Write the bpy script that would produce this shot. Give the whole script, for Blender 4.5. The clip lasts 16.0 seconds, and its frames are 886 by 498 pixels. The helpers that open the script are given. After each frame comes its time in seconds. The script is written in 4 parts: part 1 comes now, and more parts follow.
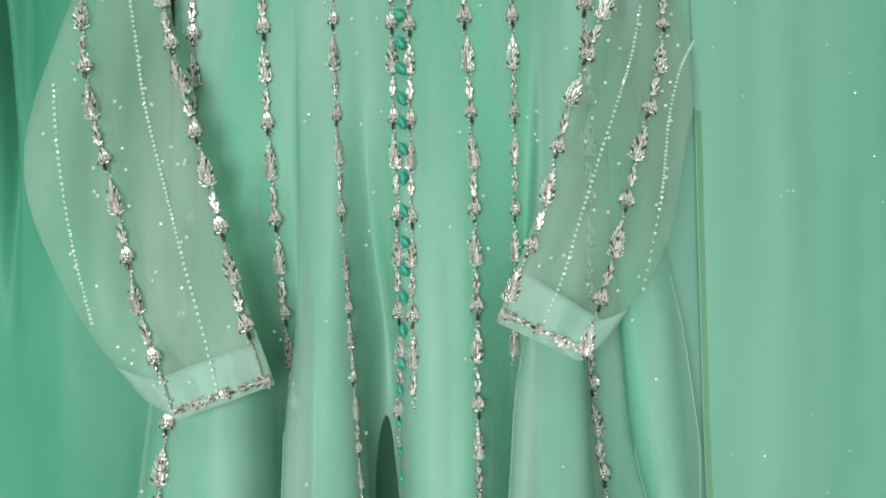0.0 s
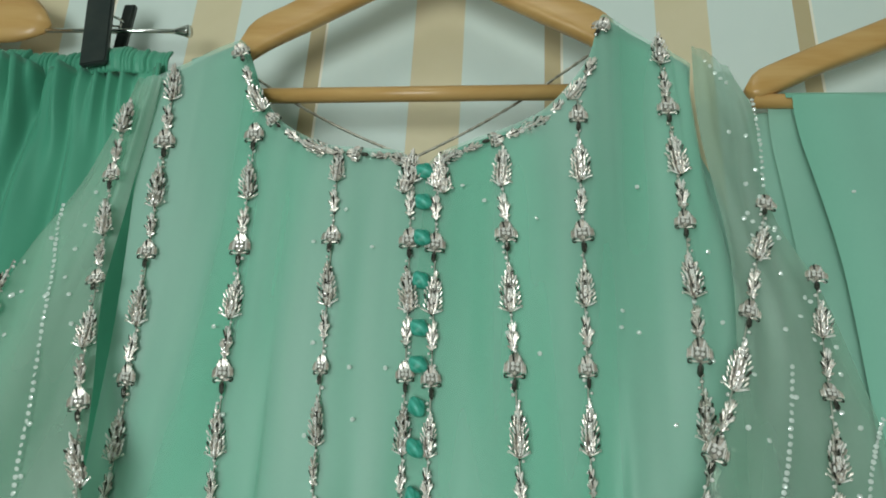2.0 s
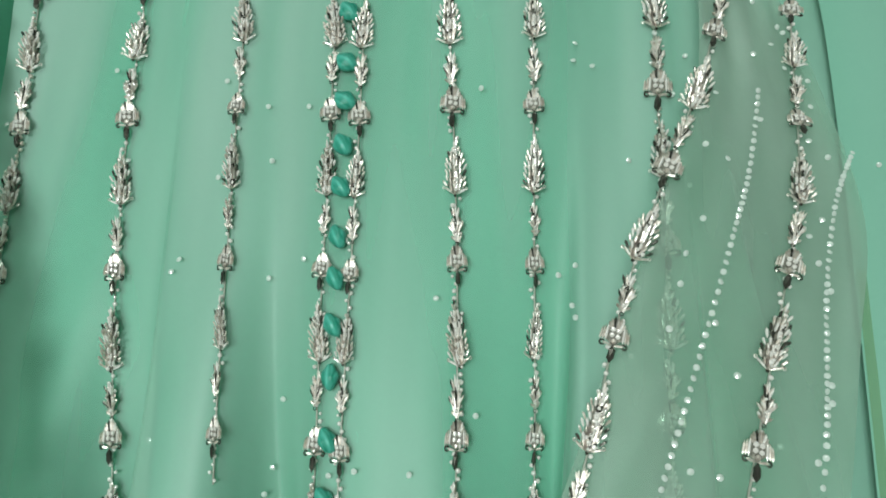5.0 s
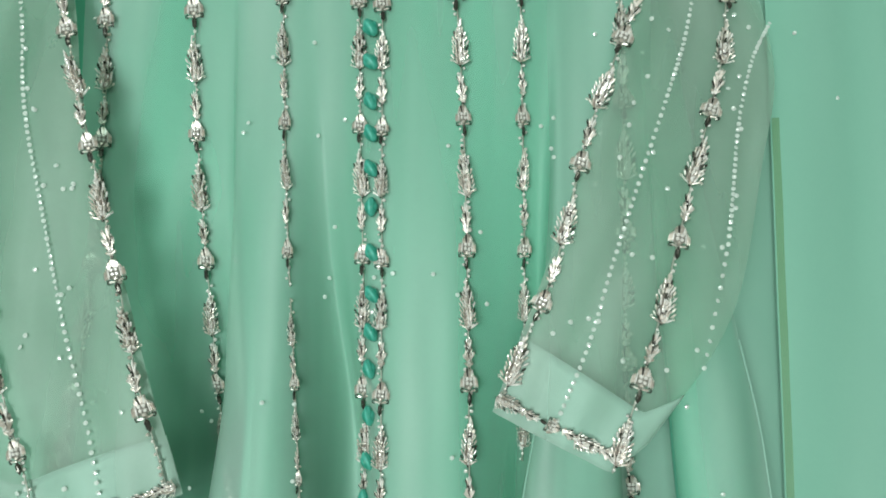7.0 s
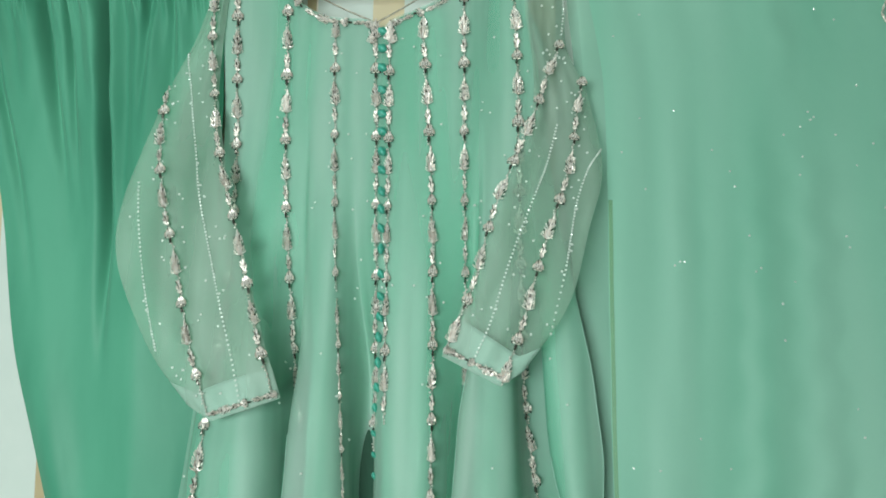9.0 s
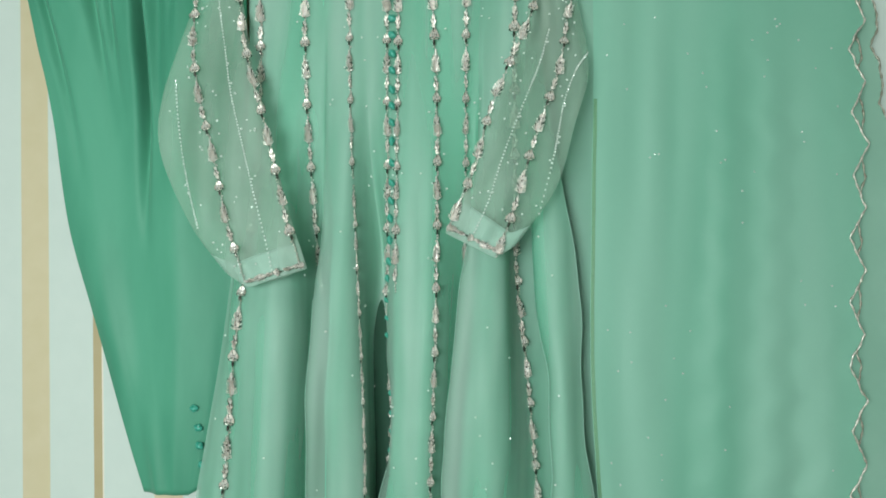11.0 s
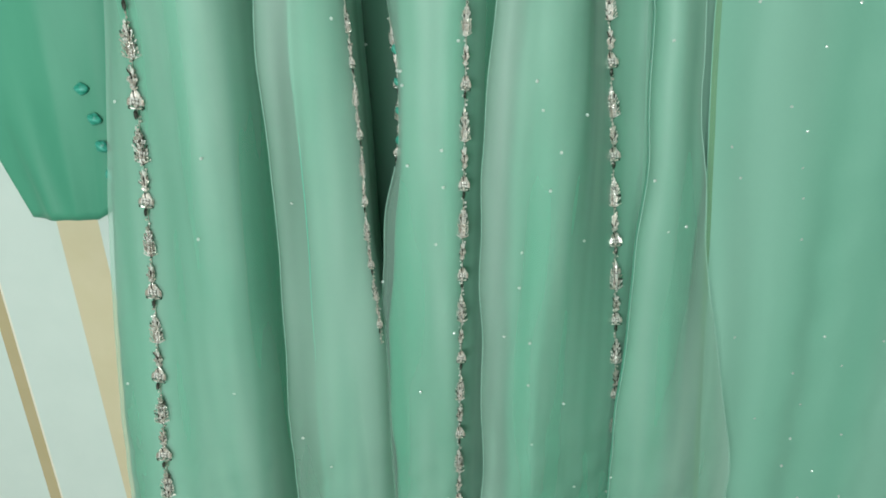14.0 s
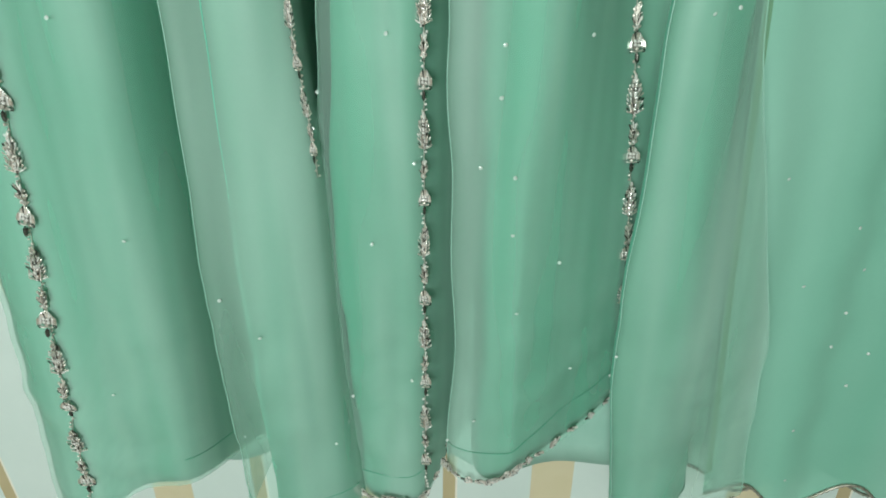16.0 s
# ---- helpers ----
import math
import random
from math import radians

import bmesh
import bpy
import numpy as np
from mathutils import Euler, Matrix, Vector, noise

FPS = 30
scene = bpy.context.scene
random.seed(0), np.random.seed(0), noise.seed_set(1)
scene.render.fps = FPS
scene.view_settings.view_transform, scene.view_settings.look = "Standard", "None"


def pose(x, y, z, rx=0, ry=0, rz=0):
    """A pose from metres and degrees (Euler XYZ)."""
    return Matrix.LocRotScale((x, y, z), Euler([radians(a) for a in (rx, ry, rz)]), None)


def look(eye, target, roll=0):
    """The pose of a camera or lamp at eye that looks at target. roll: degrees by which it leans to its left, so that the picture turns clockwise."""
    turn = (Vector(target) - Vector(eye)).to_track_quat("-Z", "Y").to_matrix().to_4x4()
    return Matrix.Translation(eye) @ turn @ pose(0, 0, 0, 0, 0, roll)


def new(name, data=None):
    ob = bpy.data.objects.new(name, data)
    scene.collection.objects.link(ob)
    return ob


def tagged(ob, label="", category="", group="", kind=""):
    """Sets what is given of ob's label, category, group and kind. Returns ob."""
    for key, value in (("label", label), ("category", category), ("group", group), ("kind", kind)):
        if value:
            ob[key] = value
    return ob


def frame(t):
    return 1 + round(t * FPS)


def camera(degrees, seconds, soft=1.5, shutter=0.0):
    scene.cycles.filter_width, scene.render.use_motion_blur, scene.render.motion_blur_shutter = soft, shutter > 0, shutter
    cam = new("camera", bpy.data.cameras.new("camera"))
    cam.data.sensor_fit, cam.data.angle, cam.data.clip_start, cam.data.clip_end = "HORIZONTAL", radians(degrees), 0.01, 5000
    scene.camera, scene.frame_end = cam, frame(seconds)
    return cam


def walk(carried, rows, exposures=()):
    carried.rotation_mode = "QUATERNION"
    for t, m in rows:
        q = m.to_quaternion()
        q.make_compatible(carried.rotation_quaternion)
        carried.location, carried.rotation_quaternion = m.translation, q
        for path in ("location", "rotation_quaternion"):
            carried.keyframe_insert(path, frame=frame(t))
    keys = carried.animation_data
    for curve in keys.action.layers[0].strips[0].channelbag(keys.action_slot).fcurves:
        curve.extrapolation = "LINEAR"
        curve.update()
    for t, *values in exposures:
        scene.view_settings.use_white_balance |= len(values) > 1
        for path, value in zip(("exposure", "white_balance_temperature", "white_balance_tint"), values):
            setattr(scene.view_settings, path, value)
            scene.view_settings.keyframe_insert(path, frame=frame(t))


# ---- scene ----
cam = camera(63.8, 16.0, 1.8)
METRES, EYE, TILT, LEAN, TURN = 1.9, 1.1, 3.5, 0.0, 0.0
ROWS = [
    (0.0, 0.0, 0.0, 0.0, -0.0, -0.0, 0.0),
    (0.5, 0.0071, 0.0606, 0.0205, 3.3, 5.99, -0.88),
    (1.0, 0.0117, 0.0894, 0.0392, 5.09, 9.0, -1.37),
    (1.5, 0.0115, 0.1098, 0.0645, 5.0, 15.43, -1.62),
    (2.0, 0.0117, 0.1228, 0.0836, 5.48, 18.03, -2.73),
    (2.5, 0.0117, 0.1194, 0.0892, 5.02, 19.09, -3.36),
    (3.0, 0.0113, 0.1168, 0.0844, 5.39, 19.0, -3.13),
    (3.5, 0.0104, 0.12, 0.0721, 5.26, 16.11, -3.47),
    (4.0, 0.015, 0.1327, 0.0639, 5.63, 15.75, -3.13),
    (4.5, 0.0245, 0.1492, 0.0517, 4.19, 13.38, -2.55),
    (5.0, 0.0251, 0.1627, 0.0367, 3.78, 10.57, -2.25),
    (5.2, 0.0252, 0.1674, 0.0323, 3.75, 9.38, -1.87),
    (7.3, 0.0205, 0.0569, 0.0081, 3.14, 1.87, -0.37),
    (7.5, 0.0173, 0.0229, 0.0061, 2.82, 2.33, -0.61),
    (8.0, 0.0232, -0.0315, 0.0031, 3.17, 2.76, -0.89),
    (8.2, 0.0349, -0.0468, 0.0011, 3.82, 3.63, -1.04),
    (10.3, 0.0766, -0.2112, -0.0262, 5.37, 5.59, -1.0),
    (10.5, 0.0727, -0.2099, -0.03, 5.1, 4.15, -0.97),
    (11.0, 0.0692, -0.1963, -0.0328, 4.82, -1.53, -1.24),
    (11.5, 0.0633, -0.1741, -0.0452, 4.97, -5.19, -0.83),
    (12.0, 0.0644, -0.1482, -0.0539, 5.47, -7.57, -0.87),
    (12.5, 0.0638, -0.1137, -0.0611, 4.86, -9.31, -1.02),
    (13.0, 0.0497, -0.0717, -0.069, 4.56, -13.27, -0.34),
    (13.5, 0.0255, -0.0281, -0.0898, 2.94, -18.4, -0.49),
    (14.0, 0.0168, 0.0033, -0.1121, 1.61, -23.81, 0.13),
    (14.5, 0.0116, 0.0348, -0.148, 0.24, -26.93, 0.9),
    (15.0, 0.0214, 0.0608, -0.1696, 1.55, -29.98, 0.83),
    (15.5, 0.0258, 0.0757, -0.1841, 2.14, -33.29, 0.0),
    (16.0, 0.0362, 0.0777, -0.1889, 2.5, -31.75, -0.06),
]
walk_rows = [(t, pose(0, 0, EYE, TILT, LEAN, TURN) @ pose(METRES * x, METRES * y, METRES * z, 90 + pitch, roll, yaw)) for t, x, y, z, yaw, pitch, roll in ROWS]
walk(cam, walk_rows, [(0.0, 0.43), (1.0, 0.38), (2.0, 0.04), (3.0, -0.03), (3.7, 0.04), (4.5, 0.26), (5.0, 0.34), (7.5, 0.42), (10.5, 0.35), (12.0, 0.35), (13.5, 0.36), (16.0, 0.44)])

# ---- light: closed narrow room, unseen key light added behind camera, weak fill added overhead ----
scene.world = bpy.data.worlds.new("world")
scene.world.use_nodes = True
scene.world.node_tree.nodes["Background"].inputs[0].default_value = (0.6, 0.75, 0.7, 1)
scene.world.node_tree.nodes["Background"].inputs[1].default_value = 0.3


def area(name, eye, target, w, h, power, colour):
    data = bpy.data.lights.new(name, "AREA")
    data.shape, data.size, data.size_y, data.energy, data.color = "RECTANGLE", w, h, power, colour
    ob = new(name, data)
    ob.matrix_world = look(eye, target)
    return ob


# No window is modelled; this added panel only supplies the front light.
area("added_key_light", (-0.38, -1.44, 0.94), (0.0, 0.7, 0.94), 0.9, 0.9, 32, (0.92, 1.0, 0.98))
# Weak fill added overhead to lift the upper wall; no fixture is modelled.
area("overhead_fill_light", (-0.2, -0.6, 2.68), (-0.1, 0.3, 0.6), 0.6, 0.6, 4.5, (0.96, 1.0, 0.94))

# ---- materials ----


def material(name, base, rough=0.6, metal=0.0, second=None, scale=6.0, bump=0.0, bump_scale=300.0, sheen=0.0, see=0.0,
             spec=0.5, stretch=(1, 1, 1), trans=0.0, ior=1.45, fine=0.0, gather=0.0):
    m = bpy.data.materials.new(name)
    m.use_nodes = True
    nt = m.node_tree
    p, out = nt.nodes["Principled BSDF"], nt.nodes["Material Output"]
    p.inputs["Base Color"].default_value = (*base, 1)
    p.inputs["Roughness"].default_value, p.inputs["Metallic"].default_value = rough, metal
    p.inputs["Specular IOR Level"].default_value = spec
    p.inputs["Transmission Weight"].default_value, p.inputs["IOR"].default_value = trans, ior
    if sheen:
        p.inputs["Sheen Weight"].default_value, p.inputs["Sheen Roughness"].default_value = sheen, 0.4
        p.inputs["Sheen Tint"].default_value = (0.75, 1.0, 0.88, 1)
    co = nt.nodes.new("ShaderNodeTexCoord")
    mp = nt.nodes.new("ShaderNodeMapping")
    mp.inputs["Scale"].default_value = stretch
    nt.links.new(co.outputs["Object"], mp.inputs[0])
    if second:
        n = nt.nodes.new("ShaderNodeTexNoise")
        n.inputs["Scale"].default_value, n.inputs["Detail"].default_value = scale, 2 if stretch[2] < 0.2 else 5
        nt.links.new(mp.outputs[0], n.inputs["Vector"])
        r = nt.nodes.new("ShaderNodeMapRange")
        r.inputs["From Min"].default_value, r.inputs["From Max"].default_value = 0.35, 0.65
        nt.links.new(n.outputs["Fac"], r.inputs["Value"])
        fac = r.outputs[0]
        if fine:
            f = nt.nodes.new("ShaderNodeTexNoise")
            f.inputs["Scale"].default_value, f.inputs["Detail"].default_value = 420, 2
            nt.links.new(co.outputs["Object"], f.inputs["Vector"])
            mx = nt.nodes.new("ShaderNodeMix")
            mx.inputs[0].default_value = fine
            nt.links.new(fac, mx.inputs[2])
            nt.links.new(f.outputs["Fac"], mx.inputs[3])
            fac = mx.outputs[0]
        c = nt.nodes.new("ShaderNodeMix")
        c.data_type = "RGBA"
        c.inputs[6].default_value, c.inputs[7].default_value = (*base, 1), (*second, 1)
        nt.links.new(fac, c.inputs[0])
        nt.links.new(c.outputs[2], p.inputs["Base Color"])
    if bump:
        b = nt.nodes.new("ShaderNodeTexNoise")
        b.inputs["Scale"].default_value, b.inputs["Detail"].default_value = bump_scale, 3
        nt.links.new(mp.outputs[0], b.inputs["Vector"])
        bn = nt.nodes.new("ShaderNodeBump")
        bn.inputs["Strength"].default_value, bn.inputs["Distance"].default_value = bump, 0.002
        nt.links.new(b.outputs["Fac"], bn.inputs["Height"])
        nt.links.new(bn.outputs[0], p.inputs["Normal"])
    if see:
        mix, tr = nt.nodes.new("ShaderNodeMixShader"), nt.nodes.new("ShaderNodeBsdfTransparent")
        tr.inputs[0].default_value = (0.9, 1.0, 0.95, 1)
        mix.inputs[0].default_value = 1 - see
        if gather:
            # the sheer cloth is denser where it gathers
            g, gr, gm = nt.nodes.new("ShaderNodeTexNoise"), nt.nodes.new("ShaderNodeMapRange"), nt.nodes.new("ShaderNodeMapping")
            gm.inputs["Scale"].default_value, gm.inputs["Location"].default_value = (1, 1, 0.10), (3.3, 0, 1.7)
            g.inputs["Scale"].default_value, g.inputs["Detail"].default_value = 16, 2
            nt.links.new(co.outputs["Object"], gm.inputs[0])
            nt.links.new(gm.outputs[0], g.inputs["Vector"])
            nt.links.new(g.outputs["Fac"], gr.inputs["Value"])
            gr.inputs["From Min"].default_value, gr.inputs["From Max"].default_value = 0.36, 0.64
            gr.inputs["To Min"].default_value, gr.inputs["To Max"].default_value = 1 - see - gather, 1 - see + gather
            nt.links.new(gr.outputs[0], mix.inputs[0])
        nt.links.new(tr.outputs[0], mix.inputs[1])
        nt.links.new(p.outputs[0], mix.inputs[2])
        nt.links.new(mix.outputs[0], out.inputs["Surface"])
    return m


LINING = material("mint_lining", (0.075, 0.41, 0.275), 0.5, second=(0.15, 0.54, 0.39), scale=13, bump=0.2, bump_scale=22, sheen=0.15, stretch=(1, 1, 0.12))
ORGANZA = material("mint_organza", (0.40, 0.63, 0.53), 0.45, second=(0.47, 0.70, 0.60), scale=13, bump=0.12, bump_scale=50, sheen=0.4, see=0.56, stretch=(1, 1, 0.14), fine=0.25, gather=0.17)
# Very dark green that stands for the shaded inside of the front slit.
SLIT_SHADE = material("slit_shade_green", (0.004, 0.050, 0.026), 0.6, second=(0.008, 0.075, 0.040), scale=12, bump=0.1, bump_scale=40, stretch=(1, 1, 0.3))
SLEEVE = material("sheer_sleeve_organza", (0.37, 0.53, 0.435), 0.45, second=(0.46, 0.61, 0.52), scale=14, bump=0.1, bump_scale=40, sheen=0.4, see=0.62, fine=0.3, gather=0.12)
EDGE = material("pale_opaque_mint", (0.31, 0.55, 0.45), 0.5, second=(0.36, 0.60, 0.50), scale=30)
HEMLINE = material("green_stitch_crease", (0.09, 0.34, 0.23), 0.6)
CUFF = material("cuff_facing", (0.42, 0.59, 0.535), 0.5, second=(0.47, 0.64, 0.585), scale=20, sheen=0.3)
SILK = material("green_silk", (0.062, 0.29, 0.185), 0.46, spec=0.3, second=(0.105, 0.385, 0.255), scale=8, bump=0.2, bump_scale=18, sheen=0.2, stretch=(1, 1, 0.25))
DUPATTA = material("dupatta_organza", (0.195, 0.50, 0.365), 0.5, second=(0.31, 0.60, 0.475), scale=7, bump=0.15, bump_scale=30, sheen=0.35, see=0.10, stretch=(1, 1, 0.1), fine=0.12)
SHEER = material("sheer_single_organza", (0.31, 0.60, 0.47), 0.5, second=(0.36, 0.65, 0.52), scale=10, sheen=0.3, see=0.32, fine=0.2)
SELVAGE = material("olive_selvage", (0.22, 0.40, 0.19), 0.6, second=(0.28, 0.46, 0.26), scale=30, see=0.55, stretch=(1, 1, 0.1))
# Stretched paler bands put the satin's streak of highlight into the button colour.
BUTTON = material("green_silk_button", (0.012, 0.25, 0.165), 0.3, second=(0.10, 0.50, 0.39), scale=120, bump=0.3, bump_scale=400, stretch=(0.6, 0.6, 3.0))
SILVER = material("silver_wire", (0.96, 0.92, 0.86), 0.40, 0.78, second=(0.60, 0.52, 0.45), scale=380)
CORD = material("pale_silver_cord", (0.50, 0.52, 0.45), 0.5, 0.3, second=(0.36, 0.38, 0.32), scale=300)
CRYSTAL = material("clear_crystal_bead", (0.93, 0.91, 0.87), 0.08, 0.1, second=(0.72, 0.70, 0.65), scale=260, spec=1.0)
GUNMETAL = material("dark_bead", (0.10, 0.10, 0.085), 0.2, 0.7)
FELT = material("grey_thread_padding", (0.34, 0.33, 0.28), 0.6, 0.3, second=(0.12, 0.13, 0.10), scale=700, bump=0.5, bump_scale=600)
SEQUIN = material("clear_sequin", (0.82, 0.90, 0.85), 0.10, 0.15, spec=1.0, see=0.18)
THREAD = material("silver_thread", (0.55, 0.52, 0.44), 0.4, 0.7, second=(0.30, 0.28, 0.22), scale=150)
WOOD = material("varnished_beech", (0.51, 0.295, 0.095), 0.3, second=(0.60, 0.38, 0.15), scale=14, bump=0.06, bump_scale=90, stretch=(1, 1, 6))
CHROME = material("chrome_rod", (0.7, 0.72, 0.7), 0.15, 1.0)
BLACK = material("black_clip_plastic", (0.02, 0.03, 0.028), 0.4, second=(0.03, 0.04, 0.035), scale=60)
PLASTER = material("pale_plaster", (0.58, 0.62, 0.59), 0.8, second=(0.53, 0.58, 0.54), scale=3, bump=0.1, bump_scale=80)
FLOOR = material("floor_tile", (0.42, 0.40, 0.36), 0.4, second=(0.48, 0.45, 0.40), scale=5)


def wallpaper():
    """Pale paper with wide and narrow beige stripes in turn; period 0.228 m."""
    m = bpy.data.materials.new("striped_wallpaper")
    m.use_nodes = True
    nt = m.node_tree
    p = nt.nodes["Principled BSDF"]
    p.inputs["Roughness"].default_value = 0.55

    def op(kind, a, b=None):
        n = nt.nodes.new("ShaderNodeMath")
        n.operation = kind
        for i, v in enumerate((a, b)):
            if v is None:
                continue
            if isinstance(v, (int, float)):
                n.inputs[i].default_value = v
            else:
                nt.links.new(v, n.inputs[i])
        return n.outputs[0]

    co = nt.nodes.new("ShaderNodeTexCoord")
    sx = nt.nodes.new("ShaderNodeSeparateXYZ")
    nt.links.new(co.outputs["Object"], sx.inputs[0])
    x, z = sx.outputs[0], sx.outputs[2]
    # two lengths of paper meet behind the trousers, out of register
    left = op("LESS_THAN", x, op("SUBTRACT", -0.316, op("MULTIPLY", z, 0.08)))
    drift = op("MULTIPLY", left, op("ADD", 0.122, op("MULTIPLY", op("SUBTRACT", z, 0.62), 0.055)))
    s = op("ADD", op("SUBTRACT", x, STRIPE), drift)
    cell = op("SUBTRACT", s, op("MULTIPLY", op("FLOOR", op("DIVIDE", s, PERIOD)), PERIOD))
    wide = op("LESS_THAN", cell, 0.049)
    narrow = op("MULTIPLY", op("GREATER_THAN", cell, 0.127), op("LESS_THAN", cell, 0.142))
    glint = op("MULTIPLY", op("GREATER_THAN", cell, 0.142), op("LESS_THAN", cell, 0.1445))
    n = nt.nodes.new("ShaderNodeTexNoise")
    n.inputs["Scale"].default_value, n.inputs["Detail"].default_value = 30, 6
    nt.links.new(co.outputs["Object"], n.inputs["Vector"])

    def mix(fac, a, b):
        c = nt.nodes.new("ShaderNodeMix")
        c.data_type = "RGBA"
        for i, v in ((0, fac), (6, a), (7, b)):
            if isinstance(v, tuple):
                c.inputs[i].default_value = (*v, 1)
            else:
                nt.links.new(v, c.inputs[i])
        return c.outputs[2]

    paper = mix(n.outputs["Fac"], (0.62, 0.725, 0.675), (0.68, 0.775, 0.725))
    beige = mix(n.outputs["Fac"], (0.64, 0.56, 0.35), (0.71, 0.63, 0.44))
    tan = mix(n.outputs["Fac"], (0.47, 0.39, 0.21), (0.53, 0.44, 0.27))
    c = mix(wide, paper, beige)
    c = mix(narrow, c, tan)
    c = mix(glint, c, (0.85, 0.82, 0.70))
    nt.links.new(c, p.inputs["Base Color"])
    b = nt.nodes.new("ShaderNodeBump")
    b.inputs["Strength"].default_value, b.inputs["Distance"].default_value = 0.1, 0.001
    nt.links.new(n.outputs["Fac"], b.inputs["Height"])
    nt.links.new(b.outputs[0], p.inputs["Normal"])
    return m


WALL = 0.79
STRIPE, PERIOD = -0.083, 0.232
PAPER = wallpaper()

# ---- helpers of this scene ----


def thing(name, at, label, category, group=""):
    ob = new(name)
    ob.empty_display_size = 0.05
    ob.matrix_basis = Matrix.Translation(at)
    ob.matrix_world = ob.matrix_basis
    return tagged(ob, label, category, group)


def origin_of(ob):
    return ob.matrix_basis if ob.parent is None else Matrix.Identity(4)


def part(name, bm, mats, parent=None, label="", smooth=True, solid=0.0):
    """Links a bmesh, or a finished mesh, given in world coordinates, as one mesh under a thing or part."""
    if isinstance(bm, bmesh.types.BMesh):
        me = bpy.data.meshes.new(name)
        bm.to_mesh(me)
        bm.free()
    else:
        me = bm
    if smooth:
        me.polygons.foreach_set("use_smooth", [True] * len(me.polygons))
    if not me.materials:
        for m in mats if isinstance(mats, (list, tuple)) else [mats]:
            me.materials.append(m)
    ob = new(name, me)
    if parent:
        ob.parent = parent
        ob.matrix_parent_inverse = parent.matrix_world.inverted()
    if solid:
        mod = ob.modifiers.new("thickness", "SOLIDIFY")
        mod.thickness, mod.offset = solid, 0
    return tagged(ob, label) if label else ob


def place(name, me, m, parent):
    ob = new(name, me)
    ob.parent = parent
    ob.matrix_parent_inverse = parent.matrix_world.inverted()
    ob.matrix_basis = m
    return ob


def box(bm, lo, hi, bevel=0.0, mat=0):
    made = bmesh.ops.create_cube(bm, size=1)["verts"]
    for v in made:
        v.co = Vector([(a + b) / 2 + c * (b - a) for a, b, c in zip(lo, hi, v.co)])
    if bevel:
        edges = list({e for v in made for e in v.link_edges})
        bmesh.ops.bevel(bm, geom=edges, offset=bevel, segments=2, affect="EDGES")
    return bm


def sheet(f, us, vs, name="sheet", gap=None):
    """A mesh over the grid us x vs from f(u, v); gap(u, point) leaves a face out."""
    nu, nv = len(us), len(vs)
    pts = [f(u, v) for u in us for v in vs]
    faces = [(i * nv + j, i * nv + j + 1, (i + 1) * nv + j + 1, (i + 1) * nv + j) for i in range(nu - 1) for j in range(nv - 1)]
    if gap:
        faces = [q for q in faces if not gap((us[q[0] // nv] + us[q[2] // nv]) / 2, pts[q[0]])]
    me = bpy.data.meshes.new(name)
    me.from_pydata(pts, [], faces)
    return me


def tube(pts, radius, sides=8, closed_ends=True, squash=1.0):
    """A tapering round bar through pts; radius: one number or one for each point."""
    bm = bmesh.new()
    rings = []
    for i, p in enumerate(pts):
        a, b = Vector(pts[max(i - 1, 0)]), Vector(pts[min(i + 1, len(pts) - 1)])
        d = (b - a).normalized()
        side = d.cross(Vector((0, 1, 0)))
        side = side.normalized() if side.length > 1e-4 else Vector((1, 0, 0))
        up = side.cross(d).normalized()
        r = radius[i] if isinstance(radius, (list, tuple)) else radius
        rings.append([bm.verts.new(Vector(p) + (side * math.cos(k * math.tau / sides) + up * squash * math.sin(k * math.tau / sides)) * r) for k in range(sides)])
    for a, b in zip(rings, rings[1:]):
        for k in range(sides):
            bm.faces.new((a[k], a[(k + 1) % sides], b[(k + 1) % sides], b[k]))
    if closed_ends:
        bm.faces.new(rings[0][::-1])
        bm.faces.new(rings[-1])
    return bm


def curve(keys):
    """A smooth function through (position, value) pairs."""
    keys = sorted(keys)
    ps, qs = [k[0] for k in keys], [k[1] for k in keys]

    def f(p):
        if p <= ps[0]:
            return qs[0]
        if p >= ps[-1]:
            return qs[-1]
        i = max(j for j in range(len(ps) - 1) if ps[j] <= p)
        h = ps[i + 1] - ps[i]
        t = (p - ps[i]) / h
        m0 = (qs[i + 1] - qs[i - 1]) / (ps[i + 1] - ps[i - 1]) if i else (qs[1] - qs[0]) / (ps[1] - ps[0])
        m1 = (qs[i + 2] - qs[i]) / (ps[i + 2] - ps[i]) if i + 2 < len(ps) else (qs[-1] - qs[-2]) / (ps[-1] - ps[-2])
        return ((2 * t ** 3 - 3 * t ** 2 + 1) * qs[i] + (t ** 3 - 2 * t ** 2 + t) * h * m0
                + (-2 * t ** 3 + 3 * t ** 2) * qs[i + 1] + (t ** 3 - t ** 2) * h * m1)
    return f


def ease(a, b, v):
    t = min(max((v - a) / (b - a), 0), 1)
    return t * t * (3 - 2 * t)


def span(a, b, n):
    return [a + (b - a) * i / n for i in range(n + 1)]


# ---- the room ----
def slab(name, lo, hi, mat, label):
    ob = part(name, box(bmesh.new(), lo, hi), mat, smooth=False)
    return tagged(ob, label, "wall" if name.startswith("wall") else name, kind="structure")


